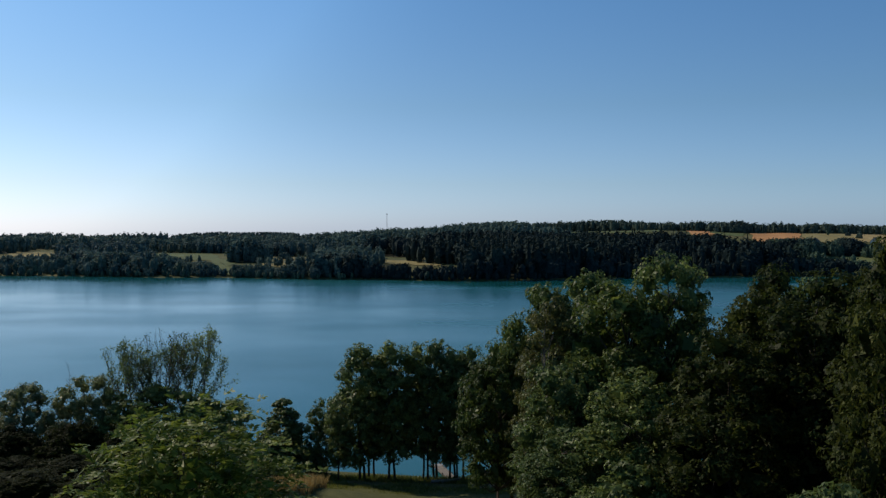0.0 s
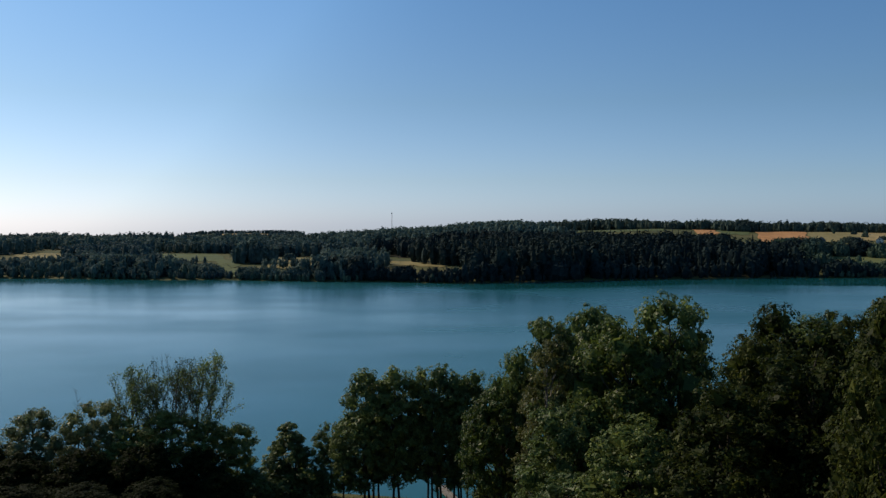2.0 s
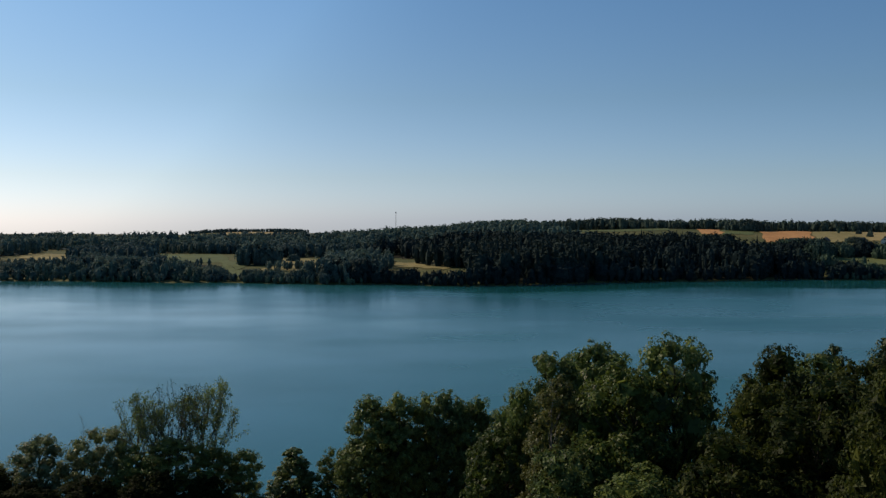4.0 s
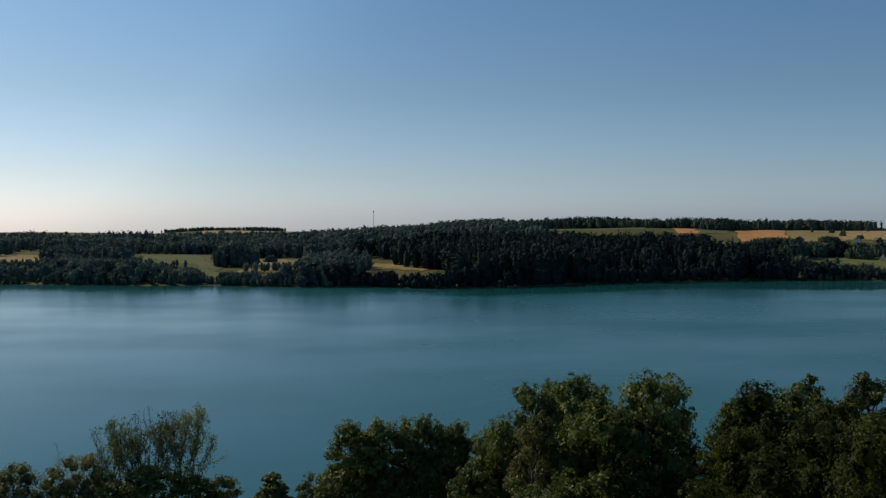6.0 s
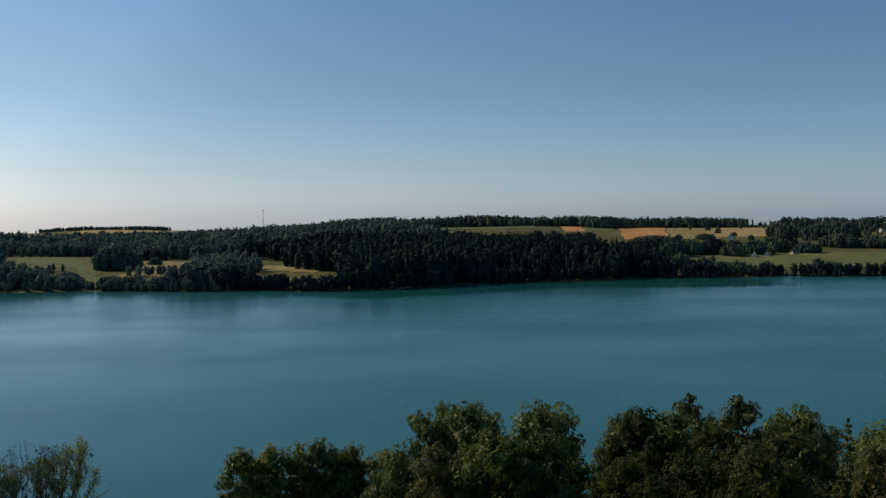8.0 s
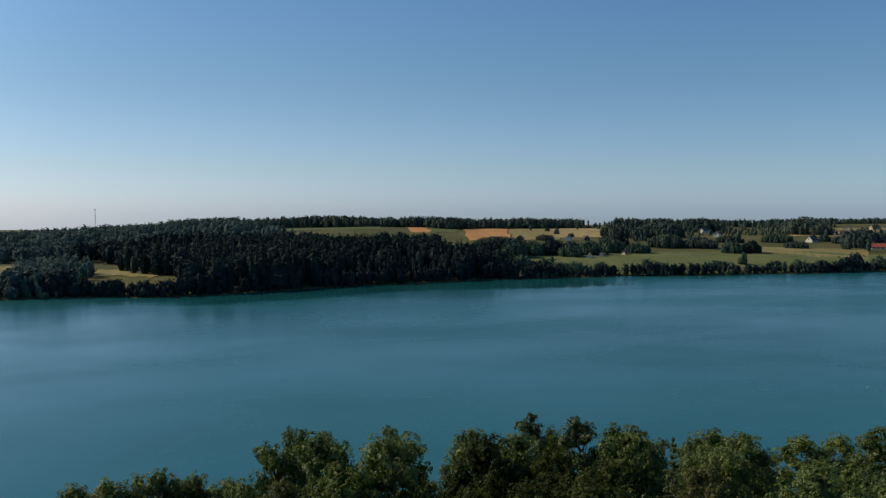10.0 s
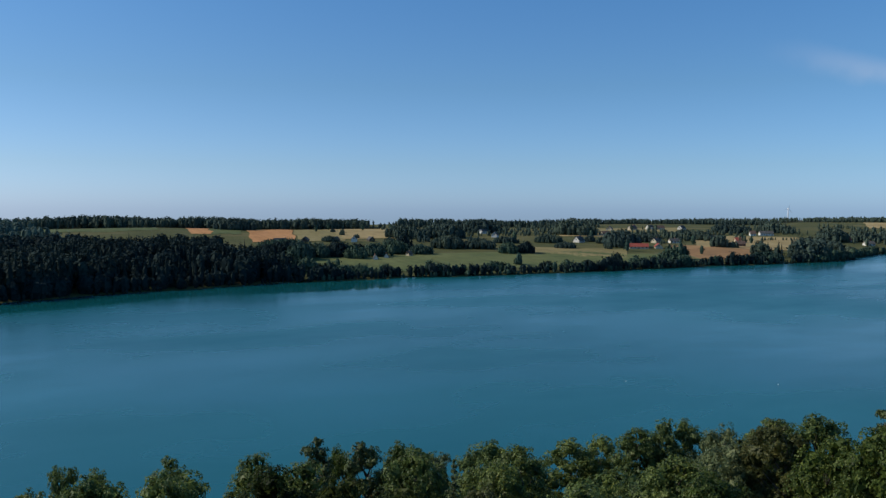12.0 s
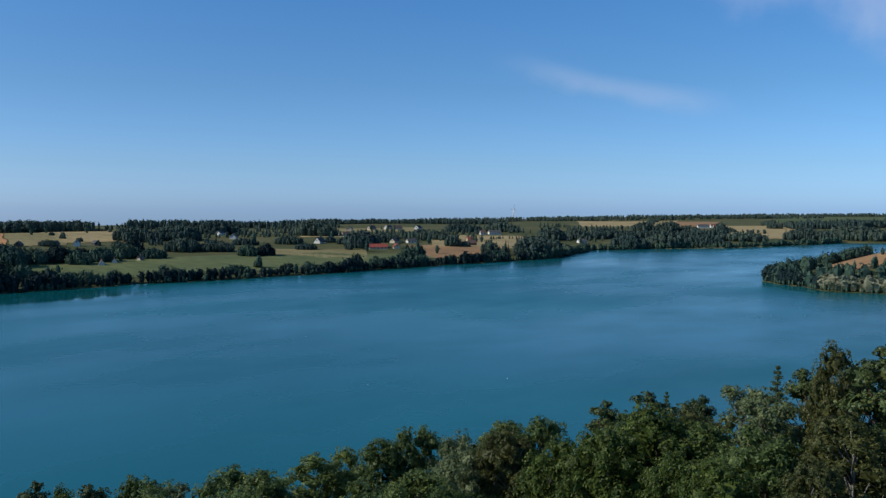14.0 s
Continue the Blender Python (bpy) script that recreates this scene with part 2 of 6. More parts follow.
GREEN_CROP = field_paint("green_crop", (0.075, 0.1, 0.042), (0.12, 0.138, 0.057))

# ---- terrain: one height field over the whole place, water level at zero ----
LAKE = [(-1500, 900), (-700, 660), (-267, 528), (-200, 518), (-127, 508), (-59, 494), (5, 482), (60, 494), (113, 513),
        (219, 530), (314, 522), (392, 506), (477, 500), (578, 498), (722, 480), (800, 490), (925, 540), (1020, 503),
        (1128, 433), (1255, 400), (1400, 370), (1500, 200), (1150, 150), (800, 205), (660, 226), (603, 212), (583, 180),
        (563, 155), (569, 125), (590, 60), (540, -60), (380, -140), (240, -120), (200, -60), (175, 10), (150, 50),
        (125, 80), (90, 97), (60, 98), (20, 101), (0, 101), (-30, 107), (-60, 110), (-200, 120), (-700, 100), (-1500, 150)]
HILL_AZ = (-35, -20, -8, 3, 14, 25, 40, 54, 66, 80)
HILL_SD = (0, 30, 120, 300, 450, 650, 1500, 3500)
HILLS = ((0.4, 2, 4, 6, 7, 8, 5, -45), (0.4, 2, 4, 5, 4.5, 4, 0.5, -50), (0.4, 2, 4, 6, 8, 9, 5, -50), (0.4, 3, 7, 13, 19, 23, 10, -45),
         (0.4, 4, 9, 16, 27, 26, 10, -40), (0.4, 3, 8, 16, 25, 20, 8, -40), (0.4, 3, 9, 14, 17, 18, 12, -30), (0.4, 3, 9, 14, 15, 16, 16, -8),
         (0.4, 2, 5, 11, 14, 17, 24, 20), (0.4, 2, 5, 12, 15, 18, 28, 30))


def shore_distance(x, y):
    """Metres from the lake's edge: above zero on land, below it in the water."""
    best, inside = np.full(x.shape, 1e9), np.zeros(x.shape, bool)
    for (ax, ay), (bx, by) in zip(LAKE, LAKE[1:] + LAKE[:1]):
        dx, dy = bx - ax, by - ay
        u = np.clip(((x - ax) * dx + (y - ay) * dy) / (dx * dx + dy * dy), 0, 1)
        best = np.minimum(best, np.hypot(x - ax - u * dx, y - ay - u * dy))
        cross = (ay > y) != (by > y)
        inside ^= cross & (x < ax + (y - ay) / (dy if dy else 1e-9) * dx)
    ripple = 2.2 * np.sin(x / 17 + 1.3 * np.sin(y / 23)) + 1.4 * np.sin(x / 7.3 + y / 9.1)
    calm = np.clip((np.hypot(x, y) - 150) / 100, 0, 1)
    return np.where(inside, -best, best) + ripple * calm


def step(v, a, b):
    u = np.clip((v - a) / (b - a), 0, 1)
    return u * u * (3 - 2 * u)


def ground(x, y):
    """The height of the ground at x, y (arrays or numbers)."""
    x, y = np.atleast_1d(np.asarray(x, float)), np.atleast_1d(np.asarray(y, float))
    sd = shore_distance(x, y)
    az, far = np.degrees(np.arctan2(x, y)), np.maximum(sd, 0)
    columns = np.stack([np.interp(az, HILL_AZ, [row[n] for row in HILLS]) for n in range(len(HILL_SD))], -1)
    k = np.clip(np.searchsorted(HILL_SD, far, side="right") - 1, 0, len(HILL_SD) - 2)
    a, b = np.array(HILL_SD)[k], np.array(HILL_SD)[k + 1]
    u = np.clip((far - a) / (b - a), 0, 1)
    pick = np.arange(len(k))
    hill = columns.reshape(-1, len(HILL_SD))
    z = hill[pick, k.ravel()] * (1 - u.ravel()) + hill[pick, k.ravel() + 1] * u.ravel()
    z = z.reshape(x.shape)
    z += np.clip(far / 250, 0, 1) * (1.3 * np.sin(x / 97 + 0.6 * np.sin(y / 131)) + 0.8 * np.sin(y / 71 + x / 160))
    z += 19 * np.exp(-(((x - 700) / 75) ** 2 + ((y - 130) / 60) ** 2)) * step(far, 0, 40)
    z += 9 * np.exp(-(((x + 440) / 170) ** 2 + ((y - 1860) / 150) ** 2))
    home = 0.5 + 22.5 * (np.minimum(far, 112) / 100) ** 1.2 + 3 * step(far, 112, 260)
    home += 1.9 * np.exp(-(((x + 12) / 8) ** 2 + ((y - 75) / 9) ** 2)) + 0.25 * np.sin(x / 3.1) * np.sin(y / 4.3) * step(far, 4, 25)
    near = (1 - step(x, 250, 450)) * (1 - step(y, 150, 260))
    z = z * (1 - near) + home * near
    return np.where(sd > 0, z, np.maximum(-4.0, 0.4 + sd * 0.25))

# ---- building helpers ----


def part(name, bm, material, parent=None, label=""):
    """Links a bmesh as one mesh object, under a thing or a part where one is given."""
    me = bpy.data.meshes.new(name)
    bm.to_mesh(me)
    bm.free()
    me.materials.append(material)
    ob = new(name, me)
    ob.parent = parent
    return tagged(ob, label)


def soup(name, corners, material, parent=None, smooth=False):
    """A mesh of separate flat pieces: corners is an array of n pieces by k corners by xyz."""
    n, k = corners.shape[:2]
    me = bpy.data.meshes.new(name)
    me.vertices.add(n * k)
    me.vertices.foreach_set("co", corners.astype(np.float32).ravel())
    me.loops.add(n * k)
    me.loops.foreach_set("vertex_index", np.arange(n * k, dtype=np.int32))
    me.polygons.add(n)
    me.polygons.foreach_set("loop_start", np.arange(0, n * k, k, dtype=np.int32))
    me.update(calc_edges=True)
    me.materials.append(material)
    ob = new(name, me)
    ob.parent = parent
    return ob


def sheet(name, x, y, z, material):
    """A smooth grid mesh from arrays of rows and columns."""
    rows, cols = x.shape
    me = bpy.data.meshes.new(name)
    me.vertices.add(rows * cols)
    me.vertices.foreach_set("co", np.stack([x, y, z], -1).astype(np.float32).ravel())
    i = np.arange(rows * cols).reshape(rows, cols)
    quads = np.stack([i[:-1, :-1], i[:-1, 1:], i[1:, 1:], i[1:, :-1]], -1).reshape(-1, 4).astype(np.int32)
    me.loops.add(quads.size)
    me.loops.foreach_set("vertex_index", quads.ravel())
    me.polygons.add(len(quads))
    me.polygons.foreach_set("loop_start", np.arange(0, quads.size, 4, dtype=np.int32))
    me.polygons.foreach_set("use_smooth", np.ones(len(quads), bool))
    me.update(calc_edges=True)
    me.materials.append(material)
    return new(name, me)


def box(bm, x, y, z, sx, sy, sz, turn=0.0):
    """Adds a box that stands on z, turned about its upright axis."""
    m = pose(x, y, z + sz / 2, 0, 0, turn) @ Matrix.Diagonal((sx, sy, sz, 1))
    bmesh.ops.create_cube(bm, size=1, matrix=m)


def tube(bm, points, radii, sides=6):
    """Adds a tapered, bent tube through the points."""
    rings = []
    for k, (p, r) in enumerate(zip(points, radii)):
        a, b = Vector(points[max(k - 1, 0)]), Vector(points[min(k + 1, len(points) - 1)])
        q = (b - a).to_track_quat("Z", "Y")
        rings.append([bm.verts.new(Vector(p) + q @ Vector((r * math.cos(2 * math.pi * s / sides), r * math.sin(2 * math.pi * s / sides), 0))) for s in range(sides)])
    for lower, upper in zip(rings, rings[1:]):
        for s in range(sides):
            bm.faces.new((lower[s], lower[(s + 1) % sides], upper[(s + 1) % sides], upper[s])).smooth = True
    bm.faces.new(rings[-1])
    bm.faces.new(rings[0][::-1])


def height(x, y):
    return float(ground(x, y)[0])


# ---- ground ----
m, n, l, b = shader("open_ground", 0.95, 0.1)
r = ramp(n, ((0.25, (0.055, 0.07, 0.03)), (0.5, (0.095, 0.098, 0.042)), (0.75, (0.18, 0.15, 0.075))))
l.new(noise_of(n, l, 0.012, 6, 0.65), r.inputs["Fac"])
f = ramp(n, ((0.3, (0.65, 0.68, 0.6)), (0.7, (1.2, 1.15, 1.05))))
l.new(noise_of(n, l, 0.6, 6, 0.7), f.inputs["Fac"])
l.new(mixed(n, l, r.outputs["Color"], f.outputs["Color"], 1.0, "MULTIPLY"), b.inputs["Base Color"])
k = n.new("ShaderNodeBump")
k.inputs["Strength"].default_value, k.inputs["Distance"].default_value = 0.5, 0.3
l.new(noise_of(n, l, 2.0, 6, 0.7), k.inputs["Height"])
l.new(k.outputs["Normal"], b.inputs["Normal"])
OPEN_GROUND = m

turns = np.radians(np.concatenate([np.arange(-180, -40, 4.0), np.arange(-40, 95, 0.9), np.arange(95, 179, 4.0), [180.0]]))
reach = np.concatenate([np.arange(0.0, 130, 2.2), np.geomspace(130, 450, 40)[1:], np.geomspace(450, 1500, 100)[1:], np.geomspace(1500, 4900, 50)[1:]])
rr, aa = np.meshgrid(reach, turns, indexing="ij")
gx, gy = rr * np.sin(aa), rr * np.cos(aa)
tagged(sheet("ground", gx, gy, ground(gx.ravel(), gy.ravel()).reshape(gx.shape), OPEN_GROUND),
       "grassy hilly ground sloping down to the lake", "ground", kind="structure")

# ---- lake ----
m, n, l, b = shader("lake_water", 0.16, 0.5)
b.inputs["IOR"].default_value = 1.37
b.inputs["Specular Tint"].default_value = (0.58, 0.98, 1.0, 1)
deep = ramp(n, ((0.3, (0.003, 0.082, 0.095)), (0.7, (0.004, 0.112, 0.124))))
l.new(noise_of(n, l, 0.006, 3), deep.inputs["Fac"])
l.new(deep.outputs["Color"], b.inputs["Base Color"])
# open water is ruffled by the wind in broad drifts; under the wooded shore it lies calm
gust = ramp(n, ((0.36, (0.14, 0.14, 0.14)), (0.64, (0.25, 0.25, 0.25))))
l.new(noise_of(n, l, 0.005, 4, 0.5, (0.7, 1.8, 1)), gust.inputs["Fac"])
calm = n.new("ShaderNodeAttribute")
calm.attribute_name = "lee"
edge = n.new("ShaderNodeMath")
edge.operation = "MULTIPLY_ADD"
edge.inputs[1].default_value = 0.8
edge.use_clamp = True
drift = n.new("ShaderNodeMapRange")
drift.inputs["From Min"].default_value, drift.inputs["From Max"].default_value = 0.3, 0.7
drift.inputs["To Min"].default_value, drift.inputs["To Max"].default_value = -0.45, 0.35
l.new(noise_of(n, l, 0.02, 4, 0.55, (0.5, 1.6, 1)), drift.inputs["Value"])
l.new(drift.outputs["Result"], edge.inputs[2])
l.new(calm.outputs["Fac"], edge.inputs[0])
still = n.new("ShaderNodeMath")
still.operation = "MULTIPLY"
l.new(edge.outputs[0], still.inputs[0])
l.new(calm.outputs["Fac"], still.inputs[1])
# the breeze freshens towards the farther, eastern water
fresh, windy = n.new("ShaderNodeAttribute"), n.new("ShaderNodeMath")
fresh.attribute_name = "breeze"
windy.operation = "MULTIPLY_ADD"
windy.inputs[1].default_value = 0.07
l.new(fresh.outputs["Fac"], windy.inputs[0])
l.new(gust.outputs["Color"], windy.inputs[2])
cat_paw, paws = n.new("ShaderNodeMapRange"), n.new("ShaderNodeMath")
cat_paw.inputs["From Min"].default_value, cat_paw.inputs["From Max"].default_value = 0.34, 0.66
cat_paw.inputs["To Min"].default_value, cat_paw.inputs["To Max"].default_value = -0.05, 0.06
l.new(noise_of(n, l, 0.011, 4, 0.55, (0.8, 1.3, 1)), cat_paw.inputs["Value"])
paws.operation = "ADD"
l.new(windy.outputs[0], paws.inputs[0])
l.new(cat_paw.outputs["Result"], paws.inputs[1])
l.new(mixed(n, l, paws.outputs[0], (0.03, 0.03, 0.03), still.outputs[0]), b.inputs["Roughness"])
k = n.new("ShaderNodeBump")
k.inputs["Strength"].default_value, k.inputs["Distance"].default_value = 0.003, 0.3
l.new(noise_of(n, l, 0.1, 2, 0.5, (1, 1.8, 1)), k.inputs["Height"])
l.new(k.outputs["Normal"], b.inputs["Normal"])
WATER = m
wx, wy = np.meshgrid(np.linspace(-1600, 1700, 331), np.linspace(-300, 1000, 131), indexing="ij")
lake = sheet("water", wx, wy, 0 * wx, WATER)
out_by = np.maximum(-shore_distance(wx.ravel(), wy.ravel()), 0)
wooded = np.clip(step(wx.ravel(), -40, 40) * (1 - step(wx.ravel(), 250, 330)) + 0.55 * step(wx.ravel(), 470, 580) * step(wy.ravel(), 330, 400), 0, 1)
broad = 1 + 0.5 * step(wx.ravel(), 120, 240)
lee = (1 - step(out_by / broad, 40, 62)) * wooded * step(np.hypot(wx.ravel(), wy.ravel()), 230, 300)
lee = np.maximum(lee, 0.85 * (1 - step(out_by, 8, 42)) * step(wx.ravel(), 520, 570) * (1 - step(wy.ravel(), 170, 240)))
breeze = step(wx.ravel(), -150, 130) * (1 - 0.5 * step(wx.ravel(), 500, 900))
lake.data.attributes.new("breeze", "FLOAT", "POINT").data.foreach_set("value", breeze.astype(np.float32))
lake.data.attributes.new("lee", "FLOAT", "POINT").data.foreach_set("value", lee.astype(np.float32))
tagged(lake, "teal lake water with faint wind streaks", "lake", kind="structure")


def field(label, corners, material, name="field"):
    """A field draped over the ground, between four corners in the plan."""
    (ax, ay), (bx, by), (cx, cy), (dx, dy) = corners
    u, v = np.meshgrid(np.linspace(0, 1, 26), np.linspace(0, 1, 26), indexing="ij")
    wob = 4 * np.sin(7 * u + ax) * np.sin(5 * v + ay) + 2.5 * np.sin(17 * u + ay) * np.sin(13 * v + ax)
    x = (ax * (1 - u) + bx * u) * (1 - v) + (dx * (1 - u) + cx * u) * v + wob
    y = (ay * (1 - u) + by * u) * (1 - v) + (dy * (1 - u) + cy * u) * v + wob
    z = ground(x.ravel(), y.ravel()).reshape(x.shape) + 0.35
    return tagged(sheet(name, x, y, z, material), label, "field", kind="structure")


field("green meadow behind the far shore trees", [(-221, 655), (-173, 675), (-235, 858), (-297, 832)], GREEN_CROP)
field("green grass strip down to the far shore", [(-138, 519), (-129, 519), (-172, 682), (-183, 668)], GREEN_CROP)
field("pale dry pasture on the far shore", [(-130, 577), (-90, 576), (-102, 730), (-154, 755)], PASTURE)
field("pale stubble field beyond the lake", [(-374, 727), (-316, 676), (-345, 790), (-408, 814)], PASTURE)
field("pale dry pasture by the far shore", [(-46, 606), (-3, 564), (-5, 604), (-42, 648)], PASTURE)
field("orange ploughed field on the hillside", [(298, 808), (343, 808), (402, 960), (345, 962)], PLOUGHED)
field("dry grey-green field on the hillside", [(345, 808), (400, 810), (462, 958), (404, 960)], PASTURE)
field("straw-coloured stubble on the hilltop", [(405, 830), (478, 830), (590, 1060), (490, 1070)], STUBBLE)
field("green strip of crop below the ridge wood", [(120, 950), (240, 945), (255, 1060), (120, 1085)], GREEN_CROP)
field("small orange ploughed field", [(264, 905), (286, 903), (310, 990), (284, 992)], PLOUGHED)
field("green crop on the hillside", [(288, 900), (318, 898), (358, 1020), (314, 1022)], GREEN_CROP)
field("green meadow between the woods and the water", [(240, 556), (352, 540), (395, 640), (265, 672)], MEADOW)
field("long green meadow along the far shore", [(354, 540), (520, 520), (585, 620), (398, 655)], MEADOW)
field("pale mown meadow above the shore", [(498, 624), (560, 560), (620, 620), (545, 690)], PASTURE)
field("brown ploughed field above the shore", [(610, 536), (690, 512), (775, 590), (700, 640)], BROWN_SOIL)
field("straw-coloured field behind the shore wood", [(712, 610), (812, 545), (1080, 745), (960, 830)], STUBBLE)
field("straw-coloured field among the farms", [(700, 815), (765, 785), (880, 930), (800, 950)], STUBBLE)
field("dry field beside the village", [(900, 970), (1040, 925), (1200, 1075), (1040, 1140)], PASTURE)
field("straw-coloured slope down to the lake's end", [(1350, 520), (1405, 440), (1900, 600), (1830, 730)], STUBBLE)
field("wide straw-coloured field far beyond the lake", [(1600, 950), (1800, 830), (2330, 1060), (2080, 1250)], STUBBLE)
field("orange-brown field far beyond the lake", [(1726, 793), (1776, 719), (2190, 880), (2120, 980)], BROWN_SOIL)
field("green field far beyond the lake", [(2200, 760), (2450, 530), (3200, 700), (3000, 970)], GREEN_CROP)
field("dry brown field on the headland", [(632, 184), (626, 108), (820, 50), (820, 190)], BROWN_SOIL)
field("pale stubble field on a distant hill", [(-480, 1690), (-300, 1720), (-300, 1850), (-480, 1830)], STUBBLE)
field("pale reed bed on the far bay shore", [(1036, 488), (1126, 432), (1131, 438), (1042, 494)], PASTURE, "reed_bed")
field("pale sandy edge of the lake's far end", [(1132, 430), (1258, 397), (1262, 403), (1136, 437)], PASTURE, "reed_bed")
field("green meadow between shore wood and farm", [(516, 520), (614, 511), (640, 562), (566, 604)], MEADOW)

import itertools

# ---- trees: how they are made ----


def leaves(rng, centres, outward, size, per, spread, up=0.35, tufts=9, inner=30):
    """Three-cornered leaves in tufts on the outside of leaf clumps, as an array of pieces."""
    c, o, w = (np.repeat(v, tufts, 0) for v in (centres, outward, spread))
    way = rng.normal(size=c.shape) + 0.55 * o + (0, 0, 0.15)
    way /= np.linalg.norm(way, axis=1, keepdims=True)
    c = c + way * w * (0.55 + 0.5 * rng.random((len(c), 1)))
    n = max(1, per // tufts)
    c, way, w = np.repeat(c, n, 0), np.repeat(way, n, 0), np.repeat(w, n, 0)
    p = c + rng.normal(size=c.shape) * w * 0.19
    if inner:
        k = np.repeat(np.arange(len(centres)), inner)
        p = np.concatenate([p, centres[k] + rng.normal(size=(len(k), 3)) * spread[k] * 0.33])
        c, way = np.concatenate([c, centres[k]]), np.concatenate([way, outward[k]])
    face = 0.42 * rng.normal(size=c.shape) + 1.1 * way + (0, 0, up)
    face /= np.linalg.norm(face, axis=1, keepdims=True)
    side = np.cross(face, rng.normal(size=c.shape))
    side /= np.linalg.norm(side, axis=1, keepdims=True)
    other = np.cross(face, side)
    s = size * (0.6 + 0.8 * rng.random((len(c), 1)))
    if inner:
        s[-len(k):] = 0.16 * spread[k].mean(1, keepdims=True)
    return np.stack([p + side * s, p - side * s * 0.6 + other * s * 0.6, p - side * s * 0.6 - other * s * 0.6], 1)


def limb(bm, rng, a, b, thick, sides=4, sag=0.12):
    a, b = Vector(a), Vector(b)
    d = (b - a).length
    bend = Vector(rng.normal(size=3)) * d * sag * 0.5
    points = [a, a.lerp(b, 0.35) + bend + Vector((0, 0, -d * sag * 0.4)), a.lerp(b, 0.7) + bend, b]
    tube(bm, points, [thick, thick * 0.7, thick * 0.42, thick * 0.12], sides)


def shell(rng, count, lowest):
    """Even directions over a ball, none of them steeper downwards than lowest."""
    k = np.arange(count) + 0.5
    z = 1 - (1 - lowest) * k / count
    a = k * 2.39996 + rng.random() * 6.283
    r = np.sqrt(1 - z * z)
    d = np.stack([r * np.cos(a), r * np.sin(a), z], -1) + rng.normal(size=(count, 3)) * 0.16
    return d / np.linalg.norm(d, axis=1, keepdims=True)


def leaf_pieces(rng, p, face, size):
    """Three-cornered leaves at the places p, each facing its own way."""
    face = face / np.linalg.norm(face, axis=1, keepdims=True)
    side = np.cross(face, rng.normal(size=p.shape))
    side /= np.linalg.norm(side, axis=1, keepdims=True)
    other = np.cross(face, side)
    s = size * (0.6 + 0.8 * rng.random((len(p), 1)))
    return np.stack([p + side * s, p - side * s * 0.6 + other * s * 0.62, p - side * s * 0.6 - other * s * 0.62], 1)


